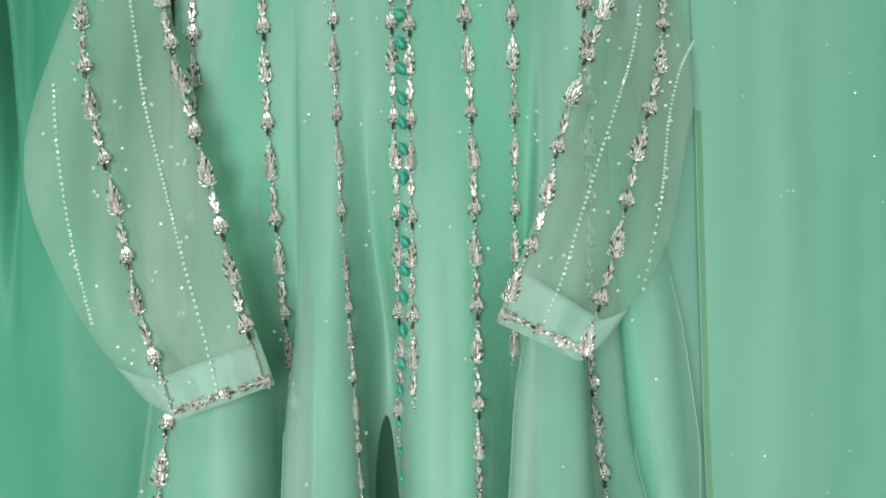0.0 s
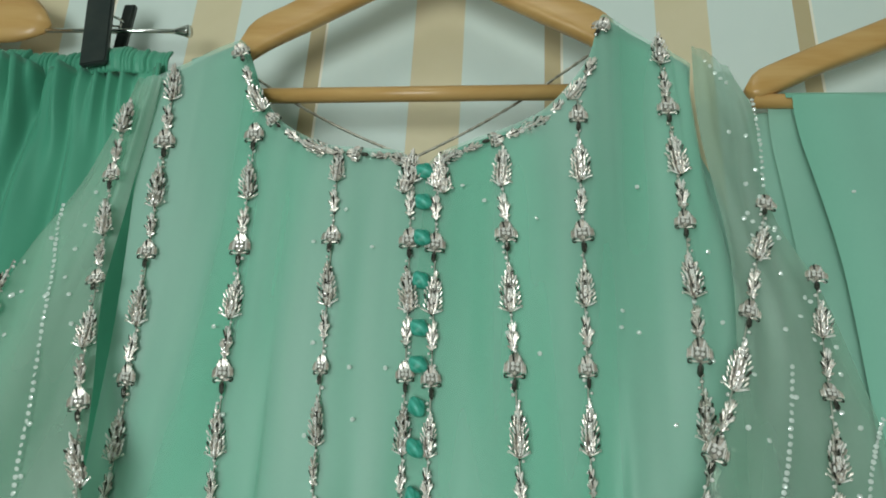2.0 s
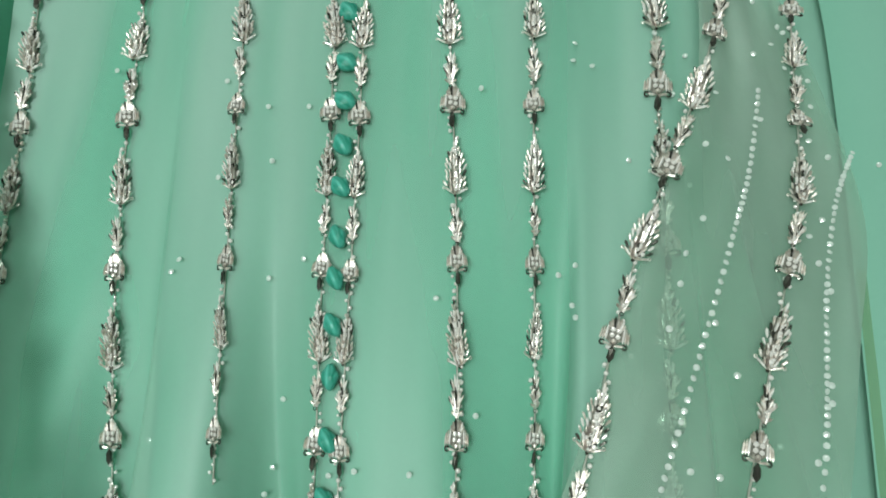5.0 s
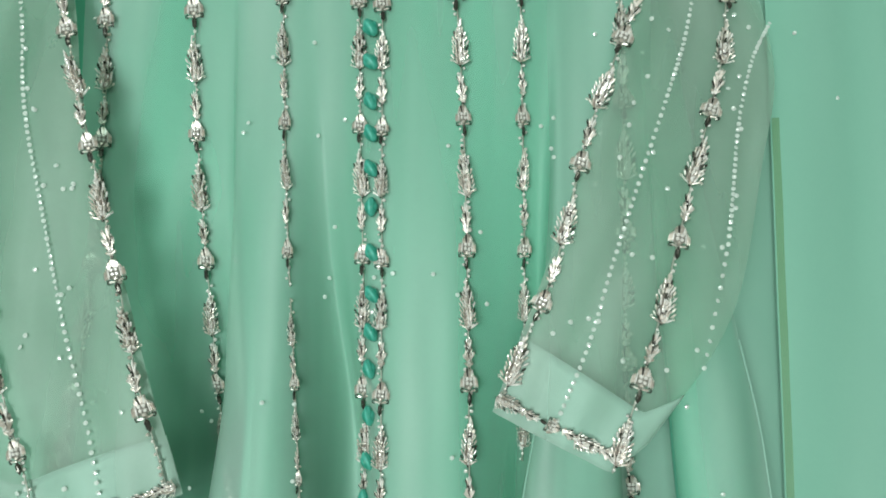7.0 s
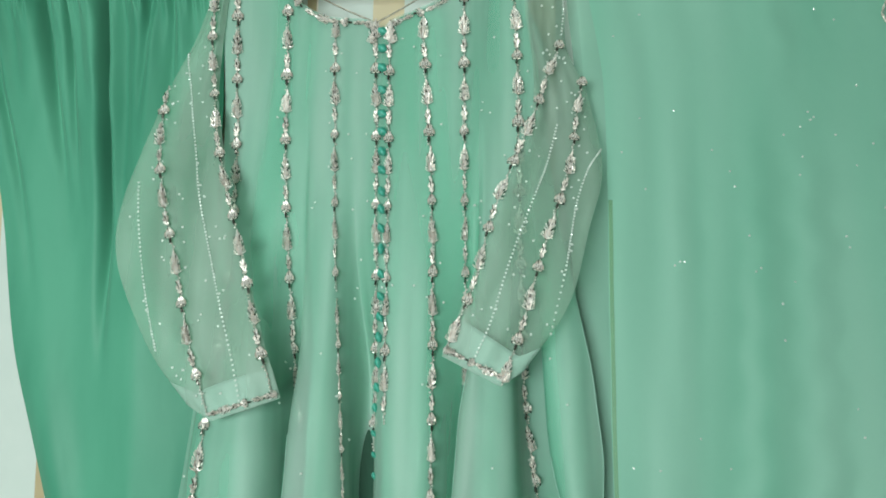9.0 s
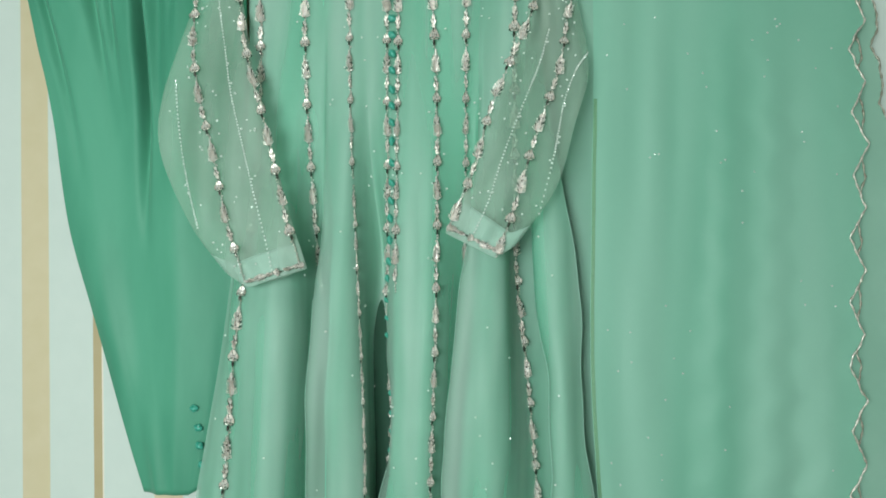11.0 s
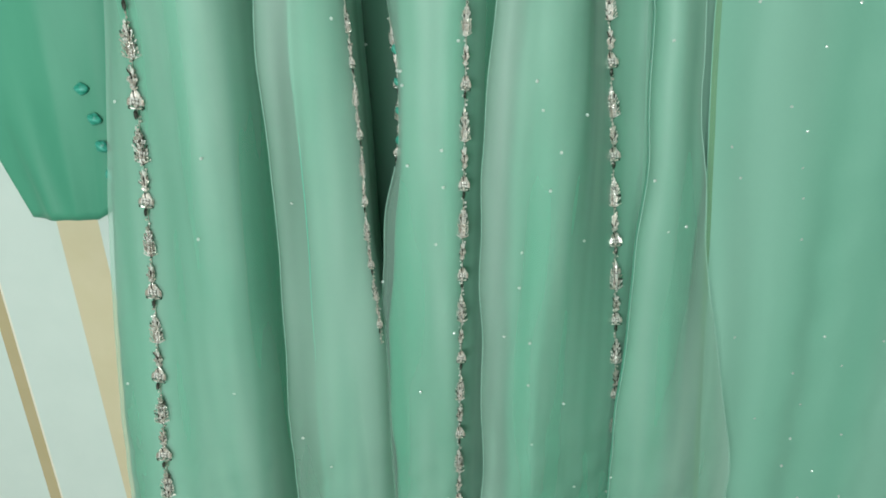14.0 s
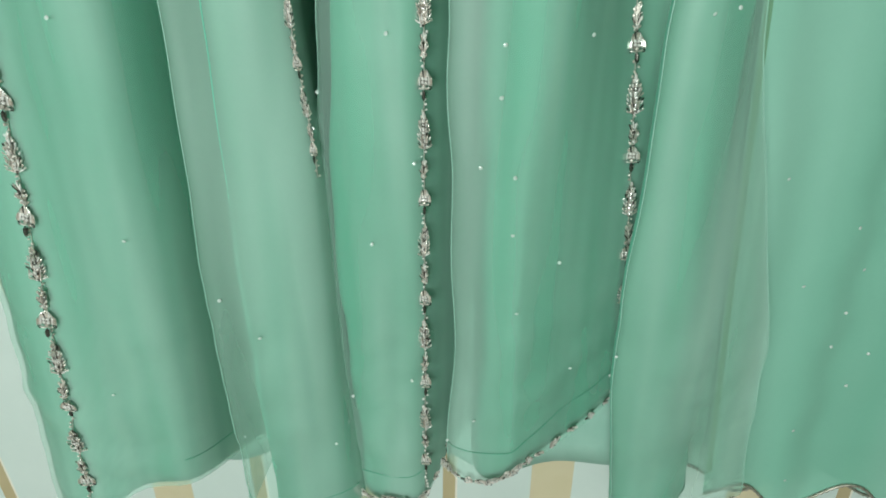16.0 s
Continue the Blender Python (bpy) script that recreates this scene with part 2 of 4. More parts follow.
slab("wall_north", (-4.6, WALL, 0), (2.8, WALL + 0.12, 2.75), PAPER, "pale wall papered with beige stripes")
slab("wall_south", (-4.6, -1.62, 0), (2.8, -1.5, 2.75), PLASTER, "plain pale plastered wall")
slab("wall_west", (-4.72, -1.62, 0), (-4.6, WALL + 0.12, 2.75), PLASTER, "plain pale plastered wall")
slab("wall_east", (2.8, -1.62, 0), (2.92, WALL + 0.12, 2.75), PLASTER, "plain pale plastered wall")
slab("floor", (-4.72, -1.62, -0.1), (2.92, WALL + 0.12, 0), FLOOR, "plain stone-coloured floor")
slab("ceiling", (-4.72, -1.62, 2.75), (2.92, WALL + 0.12, 2.85), PLASTER, "plain white ceiling")

# ---- kameez: the cloth as seam and fold lines, each (height, across) with its depth at the hem ----
SEAMS = []


def seam(name, keys, depth):
    SEAMS.append((name, keys, depth))


seam("side_l", [(1.63, -0.290), (1.54, -0.283), (1.40, -0.272), (1.20, -0.272), (0.96, -0.288), (0.65, -0.327), (0.41, -0.348), (0.15, -0.360)], 0.694)
seam("c1", [(1.61, -0.266), (1.456, -0.257), (1.31, -0.250), (1.10, -0.248), (0.92, -0.262), (0.70, -0.272), (0.50, -0.286), (0.20, -0.304)], 0.668)
seam("m1", [(1.61, -0.225), (1.31, -0.208), (1.05, -0.192), (0.92, -0.184), (0.50, -0.190), (0.20, -0.200)], 0.668)
seam("c2", [(1.55, -0.188), (1.32, -0.178), (1.08, -0.163), (0.95, -0.153), (0.80, -0.146), (0.20, -0.155)], 0.756)
seam("v1", [(1.55, -0.160), (1.32, -0.150), (1.08, -0.145), (0.90, -0.134), (0.20, -0.135)], 0.772)
seam("e1", [(1.55, -0.150), (1.32, -0.142), (1.08, -0.141), (0.95, -0.148), (0.83, -0.152), (0.70, -0.147), (0.60, -0.147), (0.42, -0.148), (0.20, -0.144)], 0.670)
seam("r1", [(1.55, -0.134), (1.32, -0.125), (1.08, -0.112), (0.60, -0.112), (0.20, -0.100)], 0.666)
seam("c3", [(1.51, -0.115), (1.32, -0.107), (1.18, -0.099), (1.10, -0.092), (0.92, -0.078), (0.755, -0.066), (0.65, -0.062), (0.54, -0.052), (0.36, -0.049), (0.18, -0.036)], 0.692)
seam("v2a", [(1.51, -0.092), (1.20, -0.080), (1.04, -0.064), (0.92, -0.070), (0.82, -0.067), (0.75, -0.063), (0.62, -0.058), (0.50, -0.048), (0.18, -0.030)], 0.766)
seam("v2b", [(1.51, -0.078), (1.20, -0.070), (1.04, -0.053), (0.92, -0.047), (0.82, -0.036), (0.75, -0.028), (0.50, -0.030), (0.18, -0.022)], 0.766)
seam("c4", [(1.51, -0.057), (1.32, -0.050), (1.05, -0.042), (0.87, -0.039), (0.755, -0.031), (0.666, -0.045), (0.54, -0.054), (0.36, -0.054), (0.18, -0.042)], 0.712)
seam("c4r", [(1.51, -0.038), (1.32, -0.033), (1.05, -0.029), (0.755, -0.026), (0.54, -0.034), (0.18, -0.022)], 0.696)
seam("r2", [(1.51, -0.018), (1.30, -0.004), (0.90, 0.004), (0.20, 0.000)], 0.686)
seam("c5", [(1.52, 0.009), (1.33, 0.024), (1.20, 0.030), (0.95, 0.034), (0.55, 0.032), (0.18, 0.030)], 0.694)
seam("c6", [(1.57, 0.065), (1.30, 0.070), (1.16, 0.073), (1.00, 0.073), (0.20, 0.066)], 0.766)
seam("v3", [(1.57, 0.085), (1.30, 0.088), (1.05, 0.084), (0.80, 0.074), (0.20, 0.076)], 0.772)
seam("e2", [(1.57, 0.094), (1.30, 0.096), (1.15, 0.088), (1.04, 0.076), (0.917, 0.064), (0.76, 0.055), (0.63, 0.053), (0.45, 0.058), (0.24, 0.053)], 0.688)
seam("r3", [(1.57, 0.105), (1.30, 0.106), (0.95, 0.100), (0.20, 0.105)], 0.680)
seam("m3", [(1.57, 0.118), (1.30, 0.122), (0.95, 0.138), (0.75, 0.142), (0.50, 0.130), (0.20, 0.135)], 0.692)
seam("c7", [(1.635, 0.130), (1.486, 0.139), (1.354, 0.142), (1.03, 0.153), (0.85, 0.176), (0.60, 0.202), (0.40, 0.218), (0.20, 0.226)], 0.762)
seam("v4", [(1.63, 0.138), (1.35, 0.153), (1.10, 0.185), (0.95, 0.215), (0.85, 0.226), (0.60, 0.236), (0.20, 0.245)], 0.772)
seam("e3", [(1.63, 0.142), (1.35, 0.158), (1.05, 0.178), (0.93, 0.190), (0.86, 0.204), (0.76, 0.209), (0.57, 0.207), (0.37, 0.206), (0.16, 0.222)], 0.700)
seam("r4", [(1.63, 0.149), (1.35, 0.170), (1.03, 0.212), (0.60, 0.240), (0.20, 0.265)], 0.684)
seam("side_r", [(1.63, 0.155), (1.57, 0.152), (1.45, 0.171), (1.30, 0.190), (1.14, 0.222), (1.04, 0.243), (0.80, 0.257), (0.60, 0.288), (0.47, 0.322), (0.30, 0.350), (0.18, 0.352)], 0.712)
INDEX = {name: i for i, (name, _, _) in enumerate(SEAMS)}
LINE = [curve(keys) for _, keys, _ in SEAMS]
DEPTH = [d for _, _, d in SEAMS]
FLAT = [0.707 - 0.017 * math.sin(math.pi * i / (len(SEAMS) - 1)) for i in range(len(SEAMS))]
HEM = curve([(INDEX[n] + d, z) for n, d, z in (("side_l", 0, 0.15), ("c1", 0, 0.160), ("c1", 0.5, 0.208), ("m1", 0, 0.213), ("c2", 0, 0.195), ("e1", 0, 0.170), ("r1", 0, 0.158), ("c3", 0.4, 0.165), ("c4", 0, 0.175), ("c4r", 0, 0.172), ("c5", 0, 0.178),
                                               ("c6", 0, 0.215), ("e2", 0, 0.226), ("r3", 0, 0.222), ("m3", 0, 0.232), ("c7", 0.3, 0.275), ("v4", 0.4, 0.28), ("e3", 0, 0.16), ("r4", 0, 0.150), ("side_r", 0, 0.175))])
NECK = curve([(-0.295, 1.612), (-0.262, 1.628), (-0.217, 1.653), (-0.211, 1.648), (-0.190, 1.601), (-0.169, 1.571), (-0.133, 1.548), (-0.097, 1.542), (-0.068, 1.538), (-0.050, 1.525), (-0.036, 1.537),
              (-0.006, 1.551), (0.036, 1.570), (0.057, 1.593), (0.075, 1.624), (0.084, 1.660), (0.090, 1.664), (0.128, 1.643), (0.158, 1.622)])


def along(values, u):
    """Catmull-Rom through the values of neighbouring lines."""
    i = min(int(u), len(values) - 2)
    t = u - i
    b, c = values[i], values[i + 1]
    a = values[i - 1] if i else 2 * b - c
    d = values[i + 2] if i + 2 < len(values) else 2 * c - b
    return 0.5 * (2 * b + (c - a) * t + (2 * a - 5 * b + 4 * c - d) * t * t + (3 * b - a - 3 * c + d) * t ** 3)


# how far the lining stays inside the overlay at each edge
INSET = {"side_l": 0.1, "e1": 1.0, "e2": 0.9, "e3": 0.0, "c3": -0.25, "c4": 0.4, "side_r": -2.0}


def cloth(u, z, inset=0.0, back=0.0):
    """The kameez front at line u and height z. inset draws the folds' edges in, back sets it behind."""
    fold = ease(1.30, 0.86, z)
    early = 0.6 * fold + 0.4 * ease(1.42, 0.92, z)
    i0 = max(min(int(u), len(SEAMS) - 2) - 1, 0)
    idx = range(i0, min(i0 + 4, len(SEAMS)))
    xs, ys = [0.0] * len(SEAMS), [0.0] * len(SEAMS)
    for i in idx:
        xs[i] = LINE[i](z) + inset * INSET.get(SEAMS[i][0], 0) * (fold if SEAMS[i][0] != "side_r" else ease(0.75, 0.35, z))
        if SEAMS[i][0] in ("e1", "e2", "e3", "c4", "side_r"):
            xs[i] += 0.006 * fold * noise.noise((z * 11, i * 3.7, 0.5))
        ys[i] = FLAT[i] + (DEPTH[i] - FLAT[i]) * (early if DEPTH[i] > 0.74 else fold)
    lo, hi = idx[0], idx[-1] + 1
    x, y = along(xs[lo:hi], u - lo), along(ys[lo:hi], u - lo)
    soft = noise.noise((x * 13, z * 1.8, 3.1)) * 0.009 + noise.noise((x * 34, z * 10, 7.7)) * 0.0018 + noise.noise((x * 12, z * 30, 1.7)) * 0.0012 * fold + noise.noise((x * 22, z * 40, 9.1)) * 0.006 * ease(0.52, 0.28, z)
    return Vector((x, y + soft + back, z))


def cloth_top(u):
    z = 1.62
    for _ in range(6):
        z = NECK(cloth(u, z).x)
    return z


COLS = span(0, len(SEAMS) - 1, (len(SEAMS) - 1) * 9)
TOPS = {u: cloth_top(u) for u in COLS}


def front(u, v, inset=0.0, back=0.0, lift=0.0, cut=0.0):
    low = HEM(u) + 0.004 * math.sin(u * 3.3) + lift
    return cloth(u, low + (TOPS[u] - cut - low) * v, inset, back)


kameez = thing("kameez", (-0.06, 0.73, 0.16), "mint green organza kameez with silver beaded stripes on a wooden hanger", "dress")
ROWSV = span(0, 1, 110)
SLIT = lambda u, p: INDEX["v2a"] < u < INDEX["v2b"] and p.z < 0.875
part("overlay", sheet(lambda u, v: front(u, v), COLS, ROWSV, "overlay", SLIT), ORGANZA, kameez, "sheer mint organza overlay")
part("lining", sheet(lambda u, v: front(u, v, 0.028, 0.0045, 0.002, 0.0006), COLS, ROWSV, "lining", SLIT), LINING, kameez, "smooth mint green lining", solid=0.001)


# Thin pale tubes stand in for the light rim of folds seen edge-on.
for name, top in (("e1", 0.97), ("e2", 1.08), ("e3", 0.95), ("c4", 0.72), ("side_r", 1.12)):
    low = HEM(INDEX[name]) + 0.006
    part("fold_rim", tube([cloth(INDEX[name], z) + Vector((-0.0003, -0.0006, 0)) for z in span(low, top, 90)], 0.0005, 5), EDGE, kameez)


# the turned-up hem's stitch line; the crease's shade is a thin dark tube
for a, b in (("m1", "c2"), ("e1", "c3"), ("c4", "c5"), ("e2", "c7")):
    part("hem_stitch_crease", tube([cloth(u, HEM(u) + 0.036) + Vector((0, -0.0004, 0)) for u in span(INDEX[a], INDEX[b], 40)], 0.00045, 4), HEMLINE, kameez)


def back_panel(u, v):
    x0, x1 = -0.288 - 0.065 * max(0.75 - v, 0), 0.185 + 0.17 * max(0.75 - v, 0)
    x0, x1 = x0 + 0.02 * ease(0.9, 1.0, v), x1 - 0.045 * ease(0.9, 1.0, v)
    x = x0 + (x1 - x0) * u
    scoop = 0.16 * math.exp(-((x + 0.06) / 0.14) ** 6)
    z = 0.152 + 0.012 * math.sin(u * 23 + 0.8) + v * (1.64 - scoop - 0.152)
    return Vector((x, 0.7845 - 0.060 * ease(0.7, 1.0, v) - 0.022 * ease(0.25, 0.0, v) * (0.6 + 0.4 * math.sin(u * 31)), z))


part("back_panel", sheet(back_panel, span(0, 1, 90), span(0, 1, 50)), EDGE, kameez, "plain mint satin back panel", solid=0.001)
# Dark sheet behind the opening; the slit's shade is put into its colour.
part("slit_shade_sheet", sheet(lambda u, v: Vector((-0.135 + 0.17 * u, 0.764 + 0.003 * math.sin(u * 14), 0.30 + 0.86 * v)), span(0, 1, 24), span(0, 1, 20)), SLIT_SHADE, kameez, "deep green sheet standing for the shade inside the slit", solid=0.001)

# ---- beadwork ----


def spindle(bm, a, b, r, mat=0, sides=5):
    """A long leaf-shaped bead from a to b."""
    a, b = Vector(a), Vector(b)
    d = (b - a).normalized()
    s = d.cross(Vector((0.13, 1, 0.21))).normalized()
    t = s.cross(d)
    p, q = bm.verts.new(a), bm.verts.new(b)
    rings = [[bm.verts.new(a + (b - a) * f + (s * math.cos(k * math.tau / sides) + t * math.sin(k * math.tau / sides)) * r * g) for k in range(sides)] for f, g in ((0.28, 0.8), (0.78, 0.95))]
    for k in range(sides):
        n = (k + 1) % sides
        for quad in ((p, rings[0][k], rings[0][n]), (rings[0][k], rings[1][k], rings[1][n], rings[0][n]), (q, rings[1][n], rings[1][k])):
            bm.faces.new(quad).material_index = mat


def ball(bm, c, r, mat=0, squash=(1, 1, 1)):
    made = bmesh.ops.create_icosphere(bm, subdivisions=1, radius=1)["verts"]
    for v in made:
        v.co = Vector(c) + Vector([a * r * s for a, s in zip(v.co, squash)])
    for f in {f for v in made for f in v.link_faces}:
        f.material_index = mat


def ring(bm, c, r, thick, mat=0, n=8):
    loops = []
    for k in range(n):
        a = k * math.tau / n
        d = Vector((math.cos(a), 0, math.sin(a)))
        loops.append([bm.verts.new(Vector(c) + d * (r + thick * math.cos(b)) + Vector((0, thick * math.sin(b), 0))) for b in (0, 2.1, 4.2)])
    for k in range(n):
        for j in range(3):
            bm.faces.new((loops[k][j], loops[k][(j + 1) % 3], loops[(k + 1) % n][(j + 1) % 3], loops[(k + 1) % n][j])).material_index = mat


def finish(name, bm, mats, weld=False):
    bmesh.ops.recalc_face_normals(bm, faces=bm.faces)
    if weld:
        bm.verts.ensure_lookup_table()
        seen, islands = set(), []
        for v in bm.verts:
            if v in seen:
                continue
            stack, isle = [v], []
            seen.add(v)
            while stack:
                w = stack.pop()
                isle.append(w)
                for e in w.link_edges:
                    o = e.other_vert(w)
                    if o not in seen:
                        seen.add(o)
                        stack.append(o)
            islands.append(isle)
        core = islands.pop()
        for isle in islands:
            v = isle[0]
            a, b = sorted(core, key=lambda o: (o.co - v.co).length)[:2]
            bm.faces.new((v, a, b))
    me = bpy.data.meshes.new(name)
    bm.to_mesh(me)
    bm.free()
    for m in mats:
        me.materials.append(m)
    return me


BEADS = [SILVER, CRYSTAL, GUNMETAL, FELT]


def leaf_motif(name, height, width, seed):
    """Five tiers of short upturned leaf beads, widest at the foot, under a pointed tip; centred, facing -y."""
    rnd = random.Random(seed)
    bm = bmesh.new()
    h, w = height / 2, width / 2

    def leaf(x, z, angle, long, thick, y):
        a = radians(angle + rnd.uniform(-7, 7))
        tip = Vector((x * w + math.sin(a) * long, y - rnd.uniform(-0.0010, 0.0026), z * h + math.cos(a) * long))
        spindle(bm, (x * w, y + rnd.uniform(0, 0.0008), z * h), tip, thick * w * rnd.uniform(0.85, 1.15), rnd.choice((0, 0, 1, 0, 1, 0, 0, 1, 2)), 6)

    # a pointed dome, a second block below a slight waist, and a wide curled pair at the foot
    leaf(0, 0.62, 0, 0.38 * h, 0.11, -0.0014)
    for z, reach, angles in ((0.62, 0.28, (12,)), (0.46, 0.44, (6, 12)), (0.28, 0.58, (5, 12, 15)), (0.10, 0.68, (5, 12, 16)), (-0.10, 0.72, (6, 14, 34)), (-0.30, 0.74, (6, 16, 26)), (-0.48, 0.76, (6, 16, 24)), (-0.66, 0.74, (6, 18, 38)), (-0.84, 0.56, (8, 18))):
        for s in (-1, 1):
            for k, angle in enumerate(angles):
                long = 0.27 * h * rnd.uniform(0.85, 1.05)
                leaf(s * (0.06 + 0.25 * k) * reach / 0.72, z - 0.03 * k, s * angle, long, 0.105, -0.0012 - 0.0006 * (len(angles) - k))
        ball(bm, (rnd.uniform(-0.06, 0.06) * w, -0.0036, (z - 0.02) * h), rnd.uniform(0.11, 0.15) * w, 1)
    for s in (-1, 1):
        leaf(s * 0.08, -0.94, s * 64, 0.92 * w, 0.10, -0.0016)
        ring(bm, (s * 0.90 * w, -0.0012, -0.74 * h), 0.09 * w, 0.045 * w, 0)
    ball(bm, (0, 0.0002, 0.28 * h), 0.52 * h, 3, (0.44, 0.06, 1))
    ball(bm, (0, 0.0002, -0.45 * h), 0.44 * h, 3, (0.64, 0.06, 1))
    for k in range(10):
        z = rnd.uniform(-0.8, 0.6)
        reach = 0.62 - 0.45 * max(z, 0)
        ball(bm, (rnd.uniform(-reach, reach) * w, -0.0028 - 0.0014 * rnd.random(), z * h), rnd.uniform(0.05, 0.09) * w, rnd.choice((1, 1, 0, 2)))
    if rnd.random() < 0.6:
        # a clear sequin caught at the foot
        ball(bm, (rnd.uniform(-0.7, 0.7) * w, -0.0040, rnd.uniform(-0.85, -0.3) * h), 0.17 * w, 1, (1, 0.25, 1))
    ball(bm, (0, -0.001, -0.98 * h), 0.13 * w, 2)
    return finish(name, bm, BEADS, True)


def bud_motif(name, height, width, seed):
    """Two tiers of slim leaf beads that open upward from a small knot."""
    rnd = random.Random(seed)
    bm = bmesh.new()
    h, w = height / 2, width / 2
    for base, long, angles in ((-0.02, 0.92, (-26, -13, 0, 13, 26)), (-0.55, 0.95, (-46, -32, -17, 0, 17, 32, 46))):
        for a in angles:
            a += rnd.uniform(-6, 6)
            reach = long * h * (1 - 0.35 * abs(a) / 60) * rnd.uniform(0.88, 1.05)
            tip = Vector((math.sin(radians(a)) * reach * 0.85, -0.0018 - 0.0022 * rnd.random(), base * h + math.cos(radians(a)) * reach))
            spindle(bm, (0.02 * a / 60 * w, -0.001, base * h), tip, 0.115 * w, rnd.choice((0, 0, 0, 1, 0, 2)), 6)
    for s in (-1, 1):
        spindle(bm, (0, -0.001, -0.85 * h), (s * 0.55 * w, -0.0012, -0.60 * h), 0.14 * w)
    ball(bm, (0, -0.0004, -0.1 * h), 0.66 * h, 3, (0.46, 0.08, 1))
    for k in range(9):
        ball(bm, (rnd.uniform(-0.5, 0.5) * w, -0.0030 - 0.0012 * rnd.random(), rnd.uniform(-0.5, 0.6) * h), rnd.uniform(0.08, 0.13) * w, rnd.choice((1, 1, 0)))
    ball(bm, (0, -0.0018, -0.62 * h), 0.2 * w, 1)
    ring(bm, (0, -0.001, -0.98 * h), 0.14 * w, 0.05 * w, 2)
    return finish(name, bm, BEADS, True)


def lantern_body(name):
    """A ribbed cap over a square of pale stones, with a curled wire down each side."""
    bm = bmesh.new()
    for k, a in enumerate((-56, -38, -20, 0, 20, 38, 56)):
        spindle(bm, (math.sin(radians(a)) * 0.0026, -0.001, 0.0030), (math.sin(radians(a)) * 0.0052, -0.0016, 0.0028 + math.cos(radians(a)) * 0.0085), 0.0009, (0, 0, 2, 0, 0, 1, 0)[k])
    for x, z, m in ((-0.0016, 0.0032, 1), (0.0016, 0.0030, 1), (-0.0015, 0.0002, 1), (0.0016, -0.0002, 1), (0, -0.0030, 0)):
        ball(bm, (x, -0.0020, z), 0.0017, m, (0.95, 0.7, 0.9))
    for s in (-1, 1):
        for k in range(3):
            spindle(bm, (s * (0.0042 + 0.0013 * k), -0.001, 0.0066 - 0.0012 * k), (s * (0.0046 + 0.0014 * k), -0.0016, -0.0034), 0.0008, (1, 0, 0)[k])
        spindle(bm, (s * 0.0002, -0.0016, -0.0054), (s * 0.0058, -0.0016, -0.0044), 0.0009)
    ball(bm, (0, -0.0004, 0.0015), 0.0068, 3, (0.86, 0.10, 1.0))
    return finish(name, bm, BEADS, True)


BIG = [leaf_motif("leaf_motif", 0.0365, 0.0162, s) for s in (1, 2, 3, 6, 7)]
SMALL = [bud_motif("bud_motif", 0.0250, 0.0140, s) for s in (4, 5, 8)]
LANTERN = lantern_body("lantern_motif")
bm = bmesh.new()
ring(bm, (0, 0, 0), 0.0012, 0.0006, 0)
RING = finish("ring_bead", bm, [GUNMETAL])
bm = bmesh.new()
ball(bm, (0, -0.0012, 0), 0.0050, 0, (0.44, 0.4, 1))
DROP = finish("drop_bead", bm, [GUNMETAL])


def place_motif(name, me, m, parent):
    """A motif; a lantern carries its two ring beads and its drop."""
    ob = place(name, me, m, parent)
    if name == "lantern_motif":
        for child, mesh, x, z in (("ring_bead", RING, -0.0058, -0.0046), ("ring_bead", RING, 0.0058, -0.0046), ("drop_bead", DROP, 0, -0.0102)):
            o = new(child, mesh)
            o.parent = ob
            o.matrix_basis = pose(x, -0.001, z)
    return ob


def disc_mesh(r=0.0017):
    bm = bmesh.new()
    rim = [bm.verts.new((r * math.cos(k * math.tau / 8), 0, r * math.sin(k * math.tau / 8))) for k in range(8)]
    eye = [bm.verts.new((r * 0.3 * math.cos(k * math.tau / 8), -0.0006, r * 0.3 * math.sin(k * math.tau / 8))) for k in range(8)]
    for k in range(8):
        bm.faces.new((rim[k], rim[(k + 1) % 8], eye[(k + 1) % 8], eye[k]))
    bm.faces.new(eye)
    return finish("sequin", bm, [SEQUIN])


DISC = disc_mesh()
dice = random.Random(11)


def stitch(f, s, ds=0.004):
    """A pose on the line f(s) with z along the line's rise and -y outward."""
    p, q = f(s), f(s + ds)
    up = (q - p).normalized()
    if up.length < 0.5:
        up = Vector((0, 0, 1))
    out = Vector((0, -1, 0))
    out = (out - up * out.dot(up)).normalized()
    side = (-out).cross(up).normalized()
    m = Matrix((side, -out, up)).transposed().to_4x4()
    m.translation = p + out * 0.0022
    return m


def jitter(m, turn=5, size=0.08):
    k = 1 + dice.uniform(-size, size)
    return m @ pose(0, 0, 0, dice.uniform(-8, 8), dice.uniform(-turn, turn), dice.uniform(-10, 10)) @ Matrix.Diagonal((k, k, k, 1))


